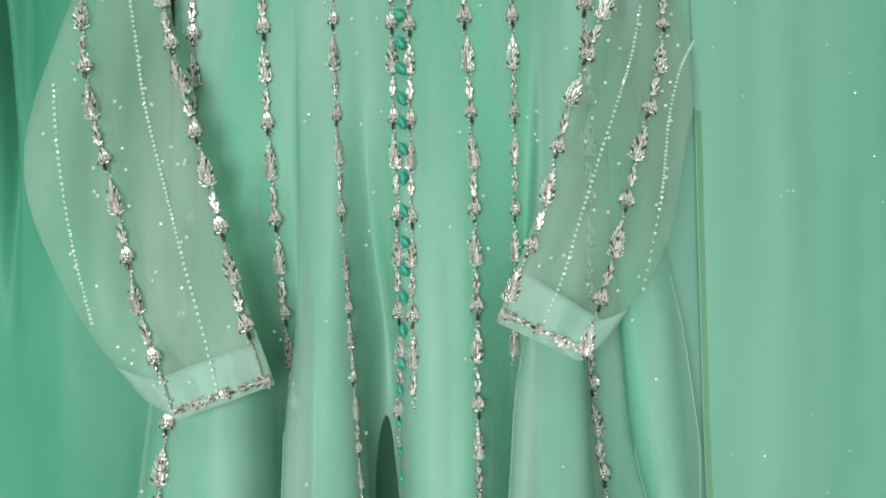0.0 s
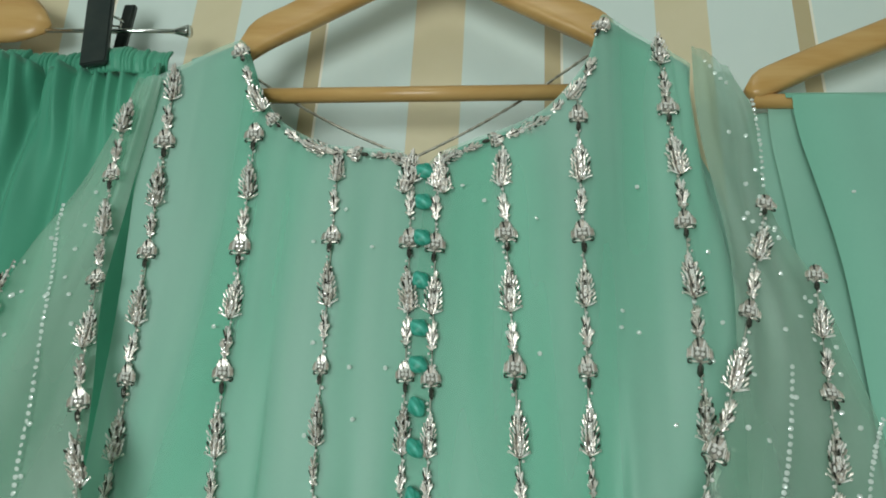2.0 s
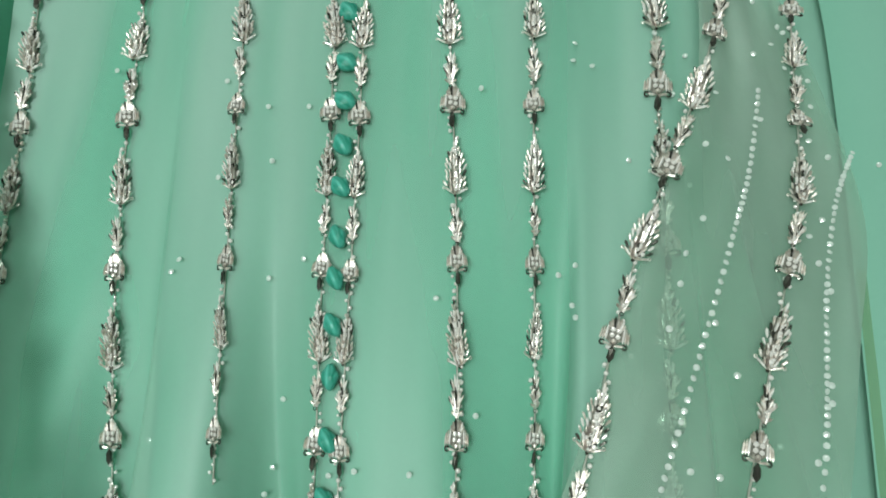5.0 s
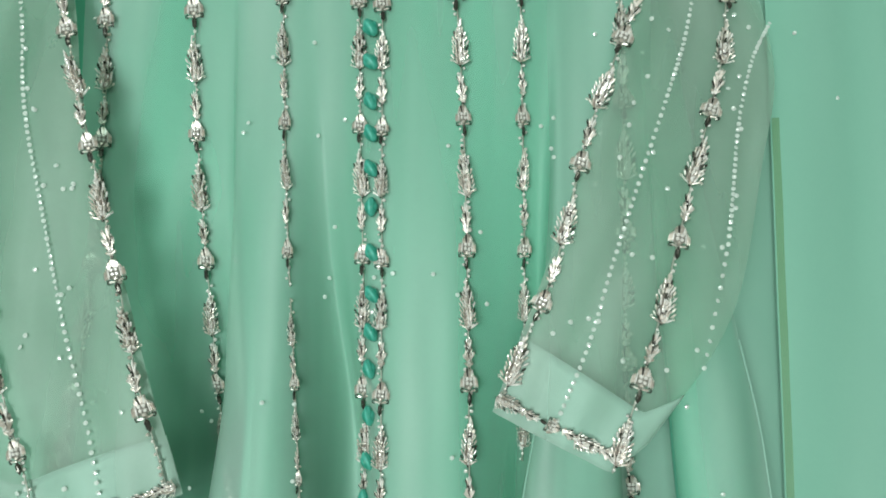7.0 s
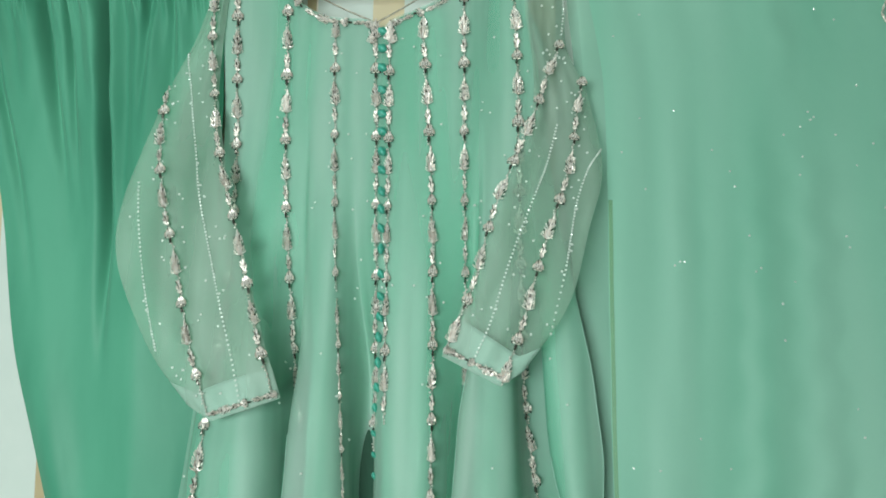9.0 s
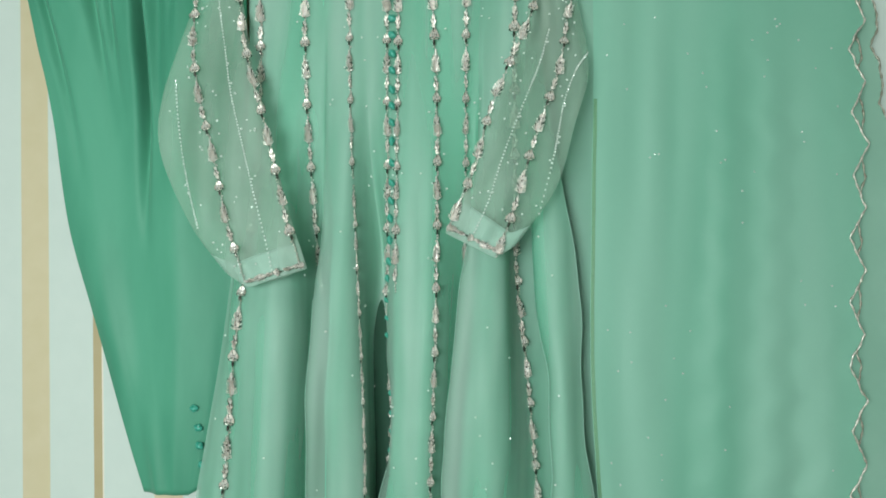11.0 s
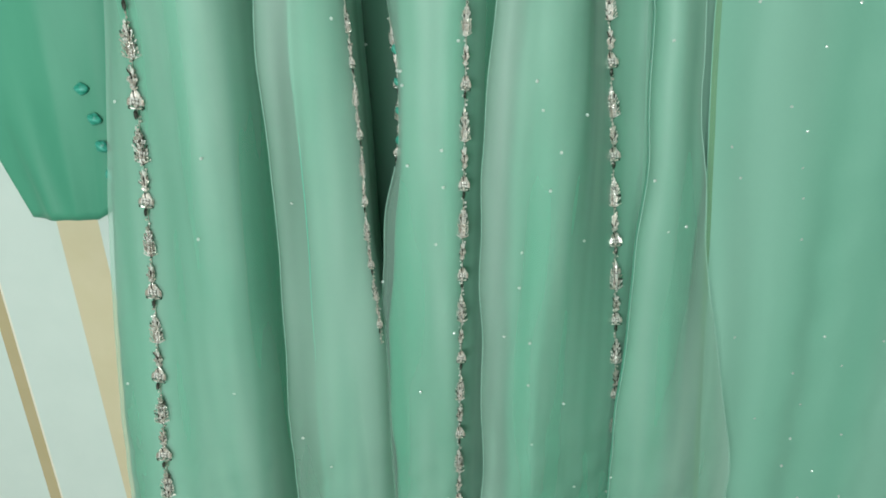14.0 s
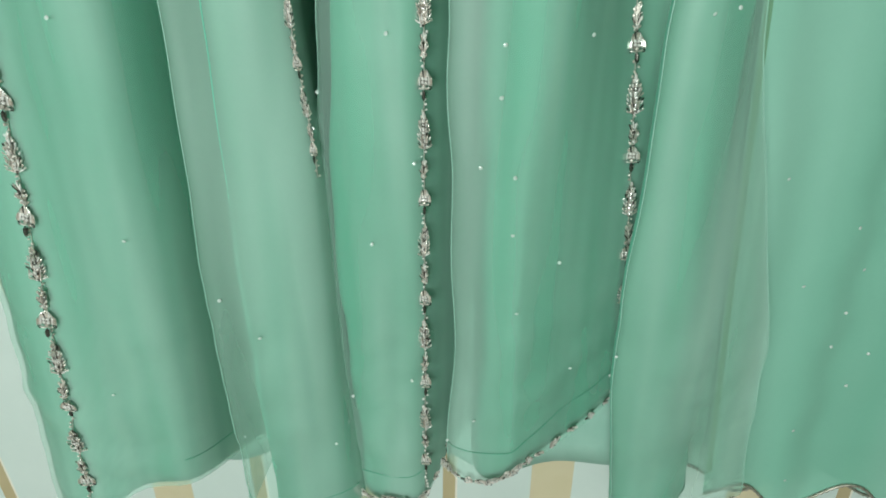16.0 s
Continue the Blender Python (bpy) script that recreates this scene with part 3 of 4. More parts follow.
def beaded_column(parent, f, top, low, lantern, pitch=0.0955, size=1.0, slim=1.0):
    """Leaf, bud and lantern motifs in turn down the line f(height), with the couched thread behind them."""
    n = math.ceil((top - lantern) / pitch) + 1
    z0 = lantern + n * pitch
    grow = Matrix.Diagonal((size, size, size, 1))
    while z0 > low - pitch:
        for name, me, dz in (("lantern_motif", LANTERN, 0.0), ("leaf_motif", dice.choice(BIG), -0.0395 * size), ("bud_motif", dice.choice(SMALL), -0.0730 * size)):
            z = z0 + dz
            half = 0.017 if name == "leaf_motif" else 0.009
            if low + half < z < top - half * 0.2:
                place_motif(name, me, jitter(stitch(f, z)) @ grow @ Matrix.Diagonal((1.04 + (slim - 1.04) * ease(1.46, 1.26, z), 1, 1, 1)), parent)
        z0 -= pitch
    pts = [f(z) + Vector((0, -0.0012, 0)) for z in span(low + 0.004, top - 0.004, max(int((top - low) / 0.012), 2))]
    part("couched_thread", tube(pts, 0.0006, 4), CORD, parent)
    bm = bmesh.new()
    for z in span(low + 0.006, top - 0.006, max(int((top - low) / 0.0042), 2)):
        ball(bm, f(z) + Vector((dice.uniform(-0.0026, 0.0026), -0.0020, 0)) * size, dice.uniform(0.0011, 0.0017) * size, 0)
    part("seed_bead_string", bm, dice.choice((CRYSTAL, CRYSTAL, SILVER)), parent)


def seam_line(name, shift=0.0):
    u = INDEX[name]
    return lambda z: cloth(u + shift, z)


for name, top, low, lantern, size in (("c1", 1.622, 0.16, 1.456, 1.0), ("c2", 1.565, 0.96, 1.461, 1.0), ("c3", 1.535, 1.15, 1.466, 0.9), ("c3", 1.15, 0.53, 1.085, 0.70), ("c4", 1.528, 0.94, 1.463, 0.9), ("c4r", 1.528, 0.98, 1.460, 0.9),
                                      ("c4", 0.865, 0.72, 0.80, 0.6), ("c5", 1.540, 1.00, 1.469, 1.0), ("c5", 1.00, 0.185, 0.992, 0.93), ("c6", 1.585, 1.02, 1.471, 0.95), ("c7", 1.652, 0.33, 1.484, 1.0)):
    beaded_column(kameez, seam_line(name), top, low, lantern, 0.0955 if size > 0.8 else 0.066, size, {"c3": 0.62, "c4": 0.85, "c4r": 0.85, "c5": 0.80, "c6": 0.72, "c2": 0.85}.get(name, 1.0))


def beaded_edge(parent, f, n, size=0.8):
    """Motifs end to end along the edge f(0..1)."""
    for k in range(n):
        s = (k + 0.5) / n
        me, name = ((LANTERN, "lantern_motif") if k % 4 == 2 else (dice.choice(SMALL), "bud_motif") if k % 2 else (dice.choice(BIG), "leaf_motif"))
        place_motif(name, me, jitter(stitch(f, s, 0.01)) @ Matrix.Diagonal((size, size, size * 0.85, 1)), parent)


def neck_edge(x0, x1, drop=0.008):
    def f(s):
        x = x0 + (x1 - x0) * s
        z = NECK(x) - drop
        return Vector((x, 0.6935, z))
    return f


beaded_edge(kameez, neck_edge(-0.058, -0.180), 7)
beaded_edge(kameez, neck_edge(-0.184, -0.213, 0.012), 3, 0.95)
beaded_edge(kameez, neck_edge(-0.036, 0.058), 6)
beaded_edge(kameez, neck_edge(0.060, 0.090, 0.012), 3, 0.95)


def hem_line(a, b, up=0.010):
    def f(t):
        u = a + (b - a) * min(max(t, 0), 1.01)
        return cloth(u, HEM(u) + 0.004 * math.sin(u * 3.3) + up) + Vector((0, -0.003, 0))
    return f


beaded_edge(kameez, hem_line(INDEX["c4"] + 0.4, INDEX["c5"] + 0.7), 11, 0.6)
beaded_edge(kameez, hem_line(INDEX["e2"], INDEX["c7"] + 0.1), 17, 0.62)
beaded_edge(kameez, hem_line(INDEX["r4"] + 0.3, INDEX["side_r"] - 0.05), 4, 0.45)

for x, a in ((-0.0605, 8), (-0.0345, -8)):
    place_motif("leaf_motif", BIG[0], pose(x, 0.688, 1.516, 0, a, 0) @ Matrix.Diagonal((0.9, 0.9, 0.9, 1)), kameez)

# silk ball buttons down the front slit
bm = bmesh.new()
bmesh.ops.create_uvsphere(bm, u_segments=16, v_segments=12, radius=0.0070)
bmesh.ops.scale(bm, vec=(1, 0.60, 0.86), verts=bm.verts)
for v in bm.verts:
    v.co *= 1 + 0.07 * math.cos(4 * math.atan2(v.co.z, v.co.x)) + 0.03 * math.sin(900 * (v.co.x + 0.6 * v.co.z))
button_mesh = finish("button", bm, [BUTTON])
button_mesh.polygons.foreach_set("use_smooth", [True] * len(button_mesh.polygons))
for z in (1.518, 1.493, 1.465, 1.433, 1.399, 1.374, 1.346, 1.320, 1.290, 1.266, 1.240, 1.212, 1.179, 1.149, 1.122, 1.096, 1.063, 1.031, 1.005, 0.972, 0.945, 0.919, 0.832, 0.802, 0.775, 0.747):
    a, b = cloth(INDEX["c4"], z), cloth(INDEX["c4r"], z)
    p = a.lerp(b, 0.5 - 0.45 * ease(1.15, 0.98, z))
    place("button", button_mesh, Matrix.Translation(p + Vector((0, -0.0045, 0))) @ pose(0, 0, 0, dice.uniform(-15, 15), dice.uniform(10, 50) + 40 * ease(1.40, 1.25, z), 0) @ Matrix.Diagonal((1, 1, 1 - 0.22 * ease(1.40, 1.25, z), 1)) @ Matrix.Scale(1 - 0.35 * ease(1.05, 0.95, z), 4), kameez)

# loose sequins over the front
for k in range(190):
    u, z = dice.uniform(0.3, len(SEAMS) - 1.3), dice.uniform(0.22, 1.52)
    if z < cloth_top(u) - 0.02:
        place("sequin", DISC, Matrix.Translation(cloth(u, z) + Vector((0, -0.0025, 0))) @ pose(0, 0, 0, dice.uniform(-25, 25), 0, dice.uniform(-25, 25)), kameez)


# ---- sleeves ----
def sleeve(parent, inner, outer, vertex, label, strings, columns, depth, fall, twist=0.0, hem=(0.905, 0.09)):
    """inner, outer: the two edges (across, height) from shoulder to cuff; vertex: where the cuff's lower edge dips; strings, columns: lines (across, height) of sequins and of motifs."""
    n = len(inner)
    edge = [[curve([(i / (n - 1), p[k]) for i, p in enumerate(e)]) for k in range(2)] for e in (inner, outer)]

    def at(w, s, side=-1, off=0.0):
        """w: 0 at the inner edge to 1 at the outer; s: 0 at the shoulder to 1 at the cuff."""
        a, b = Vector((edge[0][0](s), 0, edge[0][1](s))), Vector((edge[1][0](s), 0, edge[1][1](s)))
        p = a.lerp(b, w)
        dip = w / vertex if w < vertex else (1 - w) / (1 - vertex)
        p.z -= 0.024 * dip * ease(0.75, 1.0, s)
        puff = math.sqrt(max(1 - (2 * w - 1) ** 2, 0))
        p.y = depth + twist * (w - 0.5) * (1 - ease(0.5, 1.0, s)) - 0.048 * ease(*fall, s) + side * 0.011 * puff * (0.5 + 0.5 * s) + 0.006 * noise.noise((w * 5, s * 7, 2.2 + vertex)) - off
        return p

    ws, ss = span(0, 1, 26), span(0, 1, 60)
    body = part("sleeve", sheet(lambda w, s: at(w, s), ws, ss), SLEEVE, parent, label)
    part("sleeve_back", sheet(lambda w, s: at(w, s, 1), ws, ss), SLEEVE, body)
    part("cuff", sheet(lambda w, s: at(w, hem[0] + hem[1] * w + (1 - hem[0] - hem[1] * w) * s, -1, -0.001), ws, span(0, 1, 8)), CUFF, body, "pale opaque cuff facing", solid=0.0008)
    grid = [at(w, s) for w in span(0, 1, 12) for s in span(0, 1, 36)]

    def on(x, z):
        near = sorted(((p.x - x) ** 2 + (p.z - z) ** 2 + 2e-5, p.y) for p in grid)[:6]
        total = sum(1 / d for d, _ in near)
        return Vector((x, sum(y / d for d, y in near) / total - 0.0022, z))

    for line in strings:
        f = [curve([(i / (len(line) - 1), p[k]) for i, p in enumerate(line)]) for k in range(2)]
        run = sum((Vector(a) - Vector(b)).length for a, b in zip(line, line[1:]))
        bm = bmesh.new()
        count = int(run / 0.0050)
        for k in range(count):
            c = on(f[0](k / count), f[1](k / count))
            r = 0.0016
            tilt = pose(*c, dice.uniform(-25, 25), 0, dice.uniform(-25, 25))
            rim = [bm.verts.new(tilt @ Vector((r * math.cos(j * math.tau / 7), 0, r * math.sin(j * math.tau / 7)))) for j in range(7)]
            mid = bm.verts.new(tilt @ Vector((0, -0.0005, 0)))
            for j in range(7):
                bm.faces.new((rim[j], rim[(j + 1) % 7], mid))
        tagged(part("sequin_string", bm, SEQUIN, body, smooth=False), kind="stuff")
    for line, lantern in columns:
        f = curve([(z, x) for x, z in line])
        beaded_column(parent, lambda z, f=f: on(f(z), z), line[0][1], line[-1][1], lantern, 0.0955 * 0.93, 0.92)
    beaded_edge(parent, lambda s: at(0.03 + (vertex - 0.03) * s, 0.985, -1, 0.0005), 6, 0.72)
    for k in range(62):
        w, s = dice.uniform(0.08, 0.92), dice.uniform(0.15, 0.95)
        place("sequin", DISC, Matrix.Translation(at(w, s, -1, 0.002)) @ pose(0, 0, 0, dice.uniform(-25, 25), 0, dice.uniform(-25, 25)), body)
    return body


sleeve(kameez, [(-0.276, 1.612), (-0.280, 1.51), (-0.277, 1.43), (-0.254, 1.33), (-0.226, 1.235), (-0.201, 1.16), (-0.174, 1.075), (-0.152, 1.017)],
       [(-0.294, 1.606), (-0.314, 1.535), (-0.345, 1.45), (-0.366, 1.36), (-0.383, 1.27), (-0.380, 1.18), (-0.335, 1.085), (-0.274, 1.008)],
       0.68, "sheer organza sleeve with beaded columns and a folded cuff",
       [[(-0.326, 1.489), (-0.306, 1.40), (-0.282, 1.30), (-0.257, 1.21), (-0.232, 1.125), (-0.199, 1.007)], [(-0.361, 1.287), (-0.339, 1.161), (-0.315, 1.068)]],
       [([(-0.292, 1.585), (-0.292, 1.514), (-0.286, 1.465), (-0.266, 1.36), (-0.236, 1.27), (-0.211, 1.192), (-0.179, 1.073), (-0.160, 1.020)], 1.515),
        ([(-0.348, 1.445), (-0.340, 1.345), (-0.319, 1.26), (-0.297, 1.19), (-0.270, 1.085), (-0.238, 0.990)], 1.043)], 0.698, (0.15, 0.65), 0.0, (0.905, 0.045))
sleeve(kameez, [(0.148, 1.618), (0.149, 1.54), (0.160, 1.46), (0.158, 1.385), (0.136, 1.32), (0.110, 1.245), (0.081, 1.16), (0.049, 1.073)],
       [(0.190, 1.628), (0.205, 1.59), (0.208, 1.51), (0.236, 1.44), (0.254, 1.33), (0.233, 1.24), (0.205, 1.14), (0.150, 1.058)],
       0.72, "sheer organza sleeve with beaded columns and a folded cuff",
       [[(0.192, 1.378), (0.179, 1.325), (0.164, 1.282), (0.143, 1.225), (0.125, 1.171), (0.109, 1.117), (0.087, 1.065)], [(0.252, 1.352), (0.232, 1.318), (0.216, 1.270), (0.208, 1.225), (0.200, 1.180), (0.180, 1.095)],
        [(0.158, 1.608), (0.170, 1.603), (0.182, 1.598)], [(0.203, 1.600), (0.204, 1.560), (0.200, 1.515)]],
       [([(0.199, 1.51), (0.189, 1.475), (0.176, 1.438), (0.158, 1.38), (0.137, 1.327), (0.110, 1.253), (0.087, 1.163), (0.065, 1.109), (0.053, 1.078)], 1.410),
        ([(0.231, 1.465), (0.219, 1.395), (0.207, 1.317), (0.182, 1.238), (0.165, 1.18), (0.146, 1.109), (0.121, 1.035)], 1.45)], 0.700, (0.35, 0.85), 0.05, (0.920, 0.030))

# ---- hangers ----


def hanger_arms(parent, cx, y, upper, lower, sag=0.0, deep=0.0075, name="arm"):
    """Two sawn and rounded wooden arms; upper, lower: their edges as (reach, height) from the middle out; one may sag."""
    top, low = curve(upper), curve(lower)
    reach = min(upper[-1][0], lower[-1][0])
    for s in (-1, 1):
        bm = bmesh.new()
        rings = []
        for k in span(0.0006, reach, 40):
            a, b = low(k), top(k)
            tip = math.sqrt(max(1 - (max(k - reach + 0.014, 0) / 0.0142) ** 2, 0.02))
            m, half = (a + b) / 2 - sag * max(s, 0) * (k / reach) ** 1.5, (b - a) / 2 * tip
            ring_ = []
            for j in range(16):
                c, d = math.cos(j * math.tau / 16), math.sin(j * math.tau / 16)
                c, d = math.copysign(abs(c) ** 0.55, c), math.copysign(abs(d) ** 0.55, d)
                ring_.append(bm.verts.new((cx + s * k, y + deep * c * (0.4 + 0.6 * tip) - 0.05 * k * k, m + half * d)))
            rings.append(ring_)
        for p, q in zip(rings, rings[1:]):
            for j in range(16):
                bm.faces.new((p[j], p[(j + 1) % 16], q[(j + 1) % 16], q[j]))
        bm.faces.new(rings[0])
        bm.faces.new(rings[-1])
        bmesh.ops.recalc_face_normals(bm, faces=bm.faces)
        part(name, bm, WOOD, parent)


def hook(parent, cx, y, z):
    pts = [(cx, y, z - 0.012), (cx, y, z + 0.02)] + [(cx + 0.02 - 0.02 * math.cos(a), y, z + 0.045 + 0.02 * math.sin(a)) for a in span(0, math.pi * 1.25, 12)]
    part("hook", tube(pts, 0.0016, 8), CHROME, parent, "bright wire hook")


dress_hanger = thing("coat_hanger", (-0.063, 0.73, 1.60), "varnished wooden coat hanger with a trouser bar", "hanger", "wooden hangers")
hanger_arms(dress_hanger, -0.060, 0.722, [(0, 1.787), (0.030, 1.771), (0.058, 1.751), (0.090, 1.727), (0.124, 1.703), (0.155, 1.682), (0.166, 1.655), (0.190, 1.628)],
            [(0, 1.737), (0.012, 1.732), (0.052, 1.709), (0.100, 1.680), (0.150, 1.648), (0.190, 1.602)])
part("hinge", box(bmesh.new(), (-0.065, 0.711, 1.730), (-0.055, 0.716, 1.742), 0.001), GUNMETAL, dress_hanger, "small dark metal hinge", smooth=False)
part("bar", tube([(-0.228, 0.722, 1.608), (0.100, 0.722, 1.610)], 0.0066, 12), WOOD, dress_hanger)
hook(dress_hanger, -0.063, 0.722, 1.75)

shawl_hanger = thing("coat_hanger", (0.45, 0.745, 1.60), "varnished wooden coat hanger holding a folded shawl", "hanger", "wooden hangers")
hanger_arms(shawl_hanger, 0.452, 0.745, [(0, 1.764), (0.060, 1.730), (0.117, 1.698), (0.190, 1.664), (0.234, 1.642), (0.246, 1.634)],
            [(0, 1.726), (0.060, 1.698), (0.121, 1.669), (0.184, 1.641), (0.232, 1.616), (0.246, 1.612)], 0.027)
part("bar", tube([(0.213, 0.745, 1.615), (0.655, 0.745, 1.612)], 0.0062, 12), WOOD, shawl_hanger)
hook(shawl_hanger, 0.452, 0.745, 1.75)

clip_hanger = thing("clip_hanger", (-0.52, 0.745, 1.698), "wooden hanger with a chrome rod and black clips", "hanger", "wooden hangers")
for s in (-1, 1):
    pts = [(-0.54 + s * 0.107 * k, 0.745, 1.724 - 0.022 * k ** 2) for k in span(0, 1, 8)]
    part("arm", tube(pts, [0.034, 0.034, 0.034, 0.033, 0.032, 0.030, 0.026, 0.018, 0.006], 12, True, 0.35), WOOD, clip_hanger)
    part("rod", tube([(-0.54 + s * 0.10, 0.745, 1.700), (-0.54 + s * 0.252, 0.745, 1.696)], 0.0021, 8), CHROME, clip_hanger)
    part("end_cap", tube([(-0.54 + s * 0.236, 0.745, 1.696), (-0.54 + s * 0.240, 0.745, 1.696), (-0.54 + s * 0.250, 0.745, 1.696), (-0.54 + s * 0.252, 0.745, 1.696)], [0.0025, 0.0035, 0.0062, 0.0055], 12), CHROME, clip_hanger)
    cx = -0.54 + s * 0.172
    bm = box(bmesh.new(), (cx - 0.0125, 0.722, 1.644), (cx + 0.0125, 0.728, 1.730), 0.0012)
    bmesh.ops.rotate(bm, cent=(cx, 0.725, 1.698), matrix=Matrix.Rotation(radians(-8), 3, "Y"), verts=bm.verts)
    clip = part("clip", bm, BLACK, clip_hanger, "black plastic spring clip", smooth=False)
    bm = box(bmesh.new(), (cx + 0.001, 0.752, 1.672), (cx + 0.013, 0.758, 1.736), 0.0012)
    part("rear_jaw", bm, BLACK, clip, smooth=False)
    part("spring", tube([(cx + 0.012 * math.cos(a), 0.740 + 0.010 * math.sin(a), 1.698 + 0.0012 * a) for a in span(0, 9, 24)], 0.0012, 6), CHROME, clip)

# ---- trousers ----
trousers = thing("trousers", (-0.45, 0.745, 0.66), "deep mint silk trousers gathered at the waist", "trousers")
TL = curve([(1.66, -0.712), (1.61, -0.700), (1.43, -0.655), (1.25, -0.606), (1.076, -0.572), (0.944, -0.528), (0.826, -0.488), (0.73, -0.455), (0.649, -0.426)])
TR = curve([(1.66, -0.300), (1.40, -0.290), (1.00, -0.290), (0.80, -0.310), (0.70, -0.326), (0.652, -0.335)])


def leg(u, v):
    z = 0.655 + v * (1.648 - 0.655)
    if v < 0.02:
        z += 0.02 * max(u - 0.8, 0) * 3
    x = TL(z) + (TR(z) - TL(z)) * u
    y = 0.736 - 0.012 * math.sin(math.pi * u)
    # fine gathers under the waistband that die out within three fingers' width
    tooth = (u * 30 + 0.9 * noise.noise((u * 9, v * 2, 3.3))) % 1.0
    y -= 0.014 * ease(0.90, 1.0, v) * (1 - abs(2 * tooth - 1)) ** 1.3 * (0.7 + 0.7 * noise.noise((u * 13, 0, 6.1)))
    y -= 0.016 * ease(0.70, 0.97, v) * noise.noise((u * 15 + v * 2, v * 2.5, 8.5))
    # deep creases from the waist between broad smooth faces
    for c, d, low, w, deep, end in ((0.04, 0.12, 0.55, 0.014, 0.008, 0.66), (0.25, 0.30, 0.70, 0.016, 0.015, 0.78), (0.36, 0.37, 0.72, 0.013, 0.012, 0.80), (0.54, 0.50, 0.68, 0.014, 0.024, 0.58), (0.61, 0.58, 0.60, 0.026, 0.008, 0.62), (0.72, 0.63, 0.66, 0.014, 0.010, 0.86), (0.80, 0.76, 0.70, 0.018, 0.009, 0.84)):
        lean = d + (c - d) * (v - low) / (1 - low) + 0.010 * noise.noise((c * 31, v * 5, 5.5))
        y += 1.7 * deep * math.exp(-((u - lean) / (w * (1 + 2.2 * (1 - v)))) ** 2) * ease(end - 0.22, end + 0.16, v)
    y -= 0.006 * ease(0.0, 0.4, v) * math.sin(u * 11 + 1.5 * v)
    y -= 0.005 * noise.noise((u * 5, v * 4, 4.0)) + 0.0035 * noise.noise((u * 12 + v * 7, v * 13, 1.0)) * ease(0.45, 0.9, v)
    return Vector((x, min(y, 0.775), z))


part("leg", sheet(leg, span(0, 1, 300), span(0, 1, 110)), SILK, trousers, "smooth silk trouser leg", solid=0.0012)


def waistband(u, v):
    x = -0.706 + 0.408 * u
    ruck = math.sin(u * 380 + 11 * noise.noise((u * 34, 0, 0))) * (0.75 + 0.9 * noise.noise((u * 60, v, 4.4)))
    z = 1.643 + 0.025 * v + 0.0018 * ruck * v
    puff = math.sin(math.pi * v)
    return Vector((x, 0.738 - 0.005 * puff - 0.0020 * ruck * (0.5 + 0.5 * puff) - 0.004 * math.sin(u * 23), z))


part("waistband", sheet(waistband, span(0, 1, 1100), span(0, 1, 10)), SILK, trousers, "ruched elastic waistband", solid=0.002)
for k, (x, z) in enumerate(((-0.347, 0.792), (-0.339, 0.762), (-0.336, 0.734), (-0.331, 0.704), (-0.328, 0.676))):
    place("button", button_mesh, Matrix.Translation((x, 0.726, z)) @ pose(0, 0, 0, 0, 20 * k, 0), trousers)

# ---- dupatta ----
dupatta = thing("dupatta", (0.45, 0.755, 0.17), "mint organza dupatta with scalloped beaded edges", "shawl")


def zigzag(z, phase, pitch=0.095):
    t = (z / pitch + phase) % 1.0
    return 2 * abs(t - 0.5)


def arc(z, phase, pitch=0.088):
    return abs(math.sin(math.pi * ((z / pitch + phase) % 1.0))) ** 0.7


def shawl(x0, x1, y, phase, low, wave, edge):
    left, right = curve(x0), curve(x1)

    def f(u, v):
        z = low + 0.02 * math.sin(u * 17 + phase) * (1 - ease(0, 0.1, v)) + v * (1.614 - low)
        r = right(z) + edge(z) + 0.0035 * noise.noise((z * 60, phase, 0)) + 0.006 * noise.noise((z * 7, phase, 2))
        x = left(z) + (r - left(z)) * u
        d = y - wave * (math.sin(u * 13 + phase * 9) + 0.5 * math.sin(u * 29 + phase * 3 + v)) * (1 - 0.5 * v) - 0.005 * noise.noise((u * 9, v * 4, phase))
        return Vector((x, d - 0.006 * ease(0.97, 1.0, v), z))
    return f


LEFT = [(1.60, 0.240), (1.45, 0.262), (1.12, 0.266), (0.87, 0.270), (0.67, 0.285), (0.15, 0.330)]
FRONT = shawl(LEFT, [(1.60, 0.640), (1.3, 0.648), (0.9, 0.650), (0.15, 0.655)], 0.742, 0.02, 0.148, 0.0035, lambda z: 0.022 * zigzag(z, 0.10))
MIDDLE = shawl([(1.60, 0.225), (1.45, 0.235), (1.12, 0.215), (0.67, 0.235), (0.15, 0.265)], [(1.60, 0.660), (1.3, 0.668), (0.9, 0.668), (0.15, 0.665)], 0.755, 0.09, 0.160, 0.002, lambda z: 0.010 * (1 - zigzag(z, 0.10)) - 0.006)
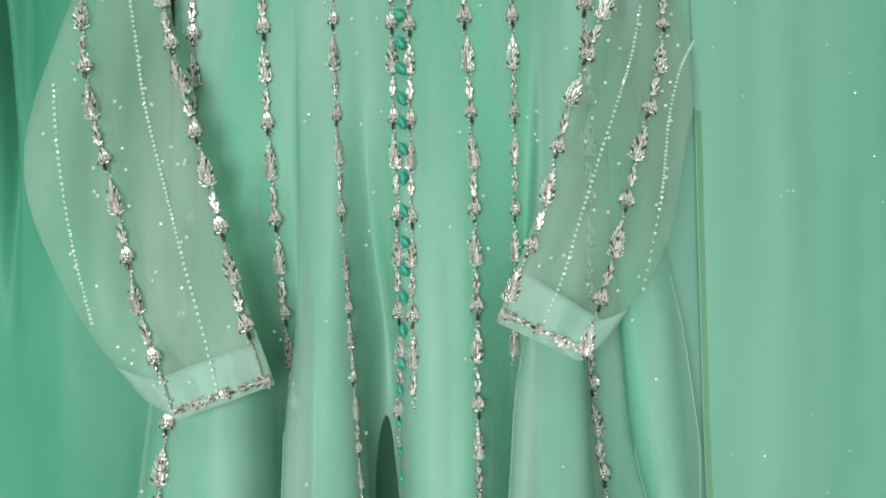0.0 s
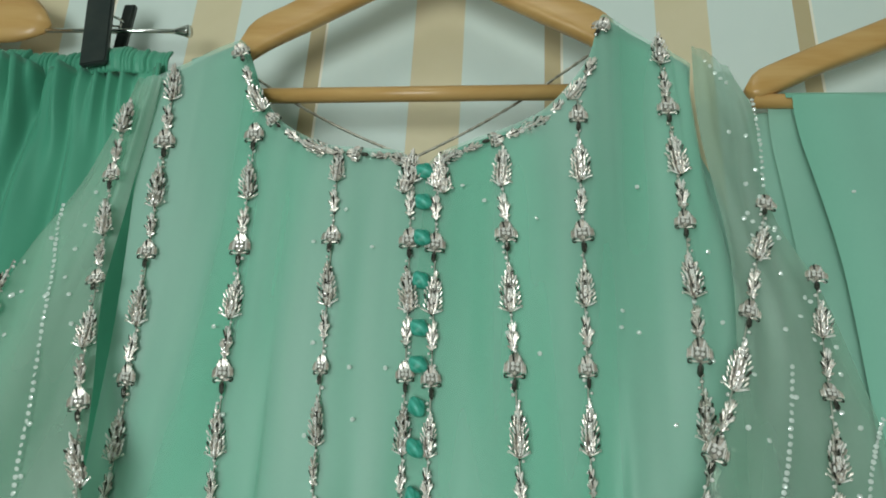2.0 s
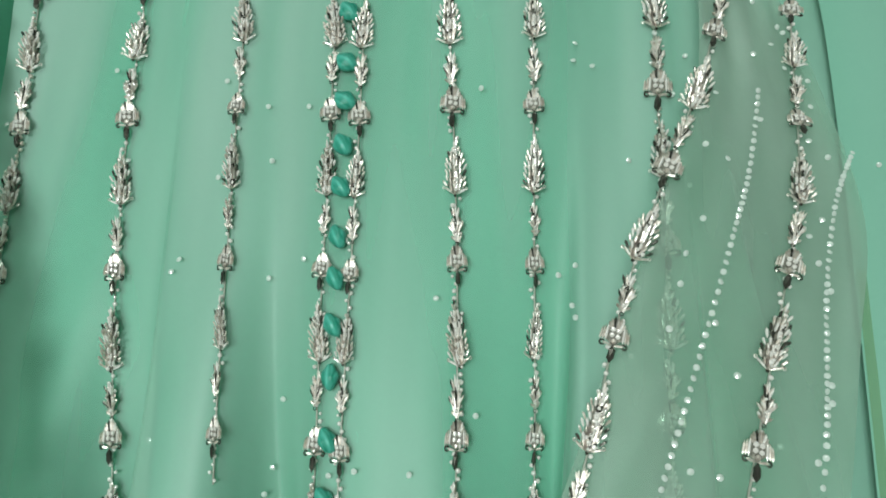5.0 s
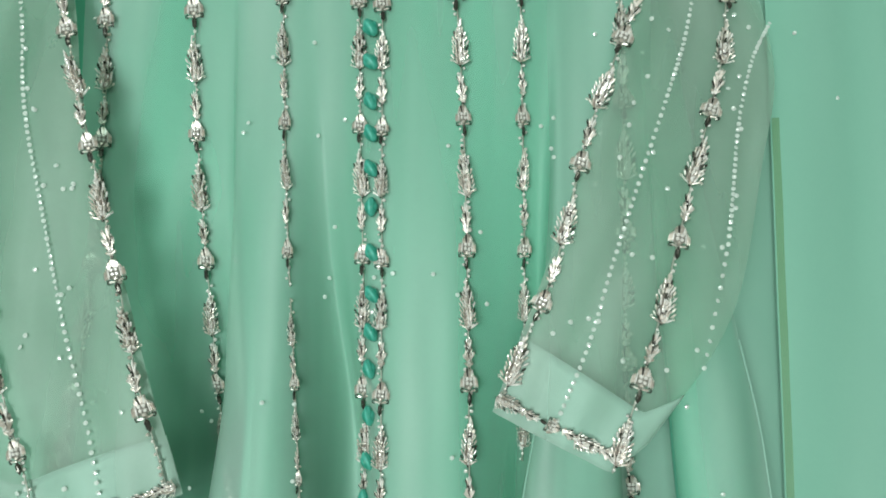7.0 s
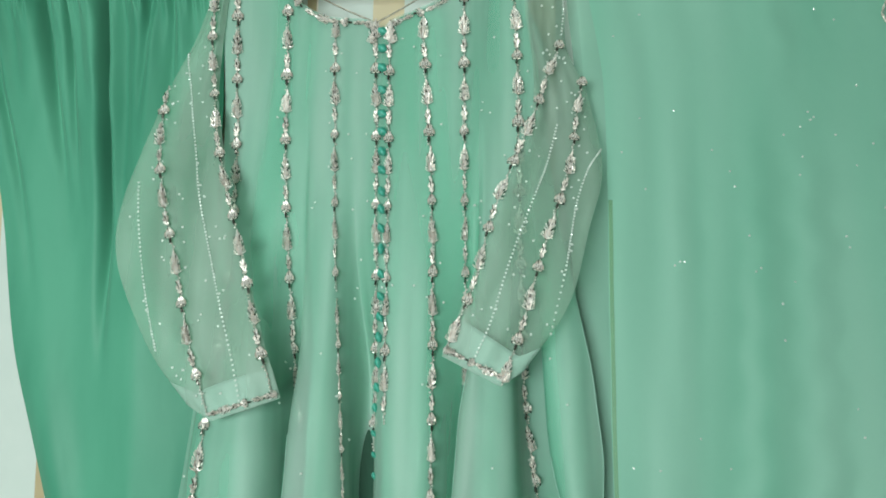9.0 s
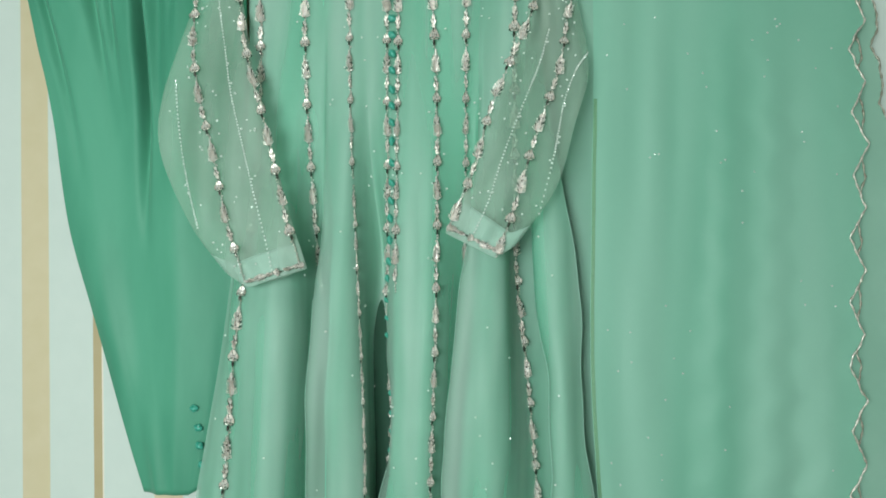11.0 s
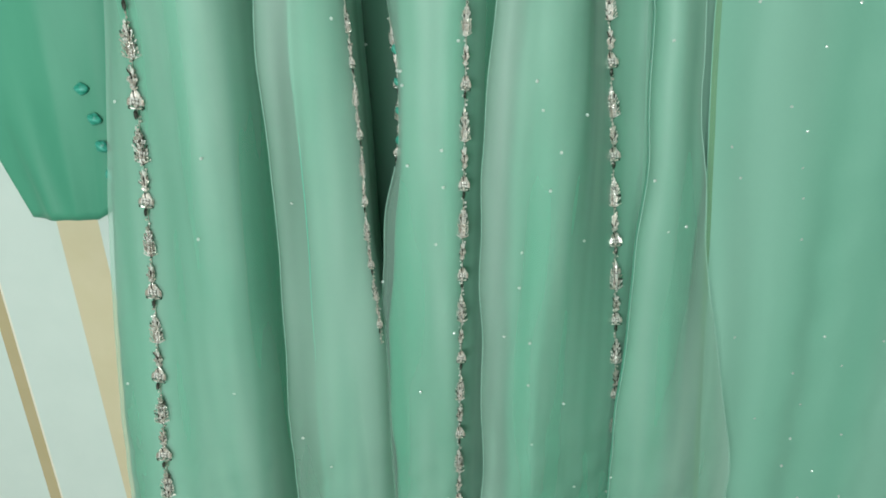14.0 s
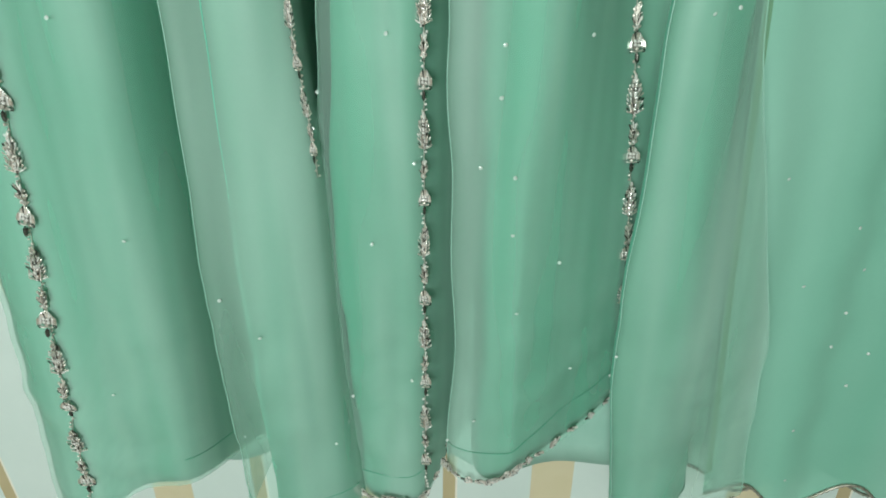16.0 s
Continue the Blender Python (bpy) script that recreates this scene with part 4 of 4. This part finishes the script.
REAR = shawl([(1.60, 0.212), (1.45, 0.225), (1.12, 0.205), (0.67, 0.225), (0.15, 0.255)], [(1.60, 0.668), (1.38, 0.690), (1.22, 0.708), (1.0, 0.73), (0.15, 0.78)], 0.768, 0.05, 0.180, 0.002, lambda z: 0.012 * arc(z, 0.3))
for name, f, mat in (("front_layer", FRONT, DUPATTA), ("middle_layer", MIDDLE, SHEER), ("rear_layer", REAR, SHEER)):
    layer = part(name, sheet(f, span(0, 1, 110), span(0, 1, 220)), mat, dupatta)
    part("beaded_border", tube([f(1, v) + Vector((0.0005, -0.002, 0)) for v in span(0, 1, 420)], [0.0009 + 0.0009 * ((k // 2) % 2) for k in range(421)], 5), THREAD if name != "front_layer" else SILVER, layer, "couched silver scalloped border")
    part("hem_border", tube([f(u, 0) + Vector((0, -0.002, 0)) for u in span(0, 1, 160)], [0.0012 + 0.0009 * (k % 2) for k in range(161)], 5), THREAD, layer)
part("selvage", sheet(lambda u, v: FRONT(0.002 + 0.014 * u, 0.02 + 0.76 * v) + Vector((0, -0.0012, 0)), span(0, 1, 4), span(0, 1, 120)), SELVAGE, dupatta, "olive woven selvage")
part("top_fold", sheet(lambda u, v: Vector((0.236 + 0.394 * u, 0.7515 - 0.0145 * math.cos(math.pi * v), 1.613 + 0.011 * math.sin(math.pi * v) - 0.002 * u)), span(0, 1, 30), span(0, 1, 10)), DUPATTA, dupatta)
for k in range(90):
    p = FRONT(dice.uniform(0.05, 0.95), dice.uniform(0.02, 0.98))
    place("sequin", DISC, Matrix.Translation(p + Vector((0, -0.002, 0))) @ pose(0, 0, 0, dice.uniform(-25, 25), 0, dice.uniform(-25, 25)), dupatta)

# ---- the kameez's back tie cords across the open neck ----
for a, b in (((-0.215, 0.728, 1.635), (-0.066, 0.735, 1.555)), ((0.078, 0.728, 1.650), (-0.066, 0.735, 1.555))):
    pts = [Vector(a).lerp(Vector(b), k) + Vector((0, 0, -0.006 * math.sin(math.pi * k))) for k in span(0, 1, 40)]
    part("tie_cord", tube(pts, [0.0010 + 0.0004 * (i % 2) for i in range(41)], 5), THREAD, kameez, "thin twisted silver cord")
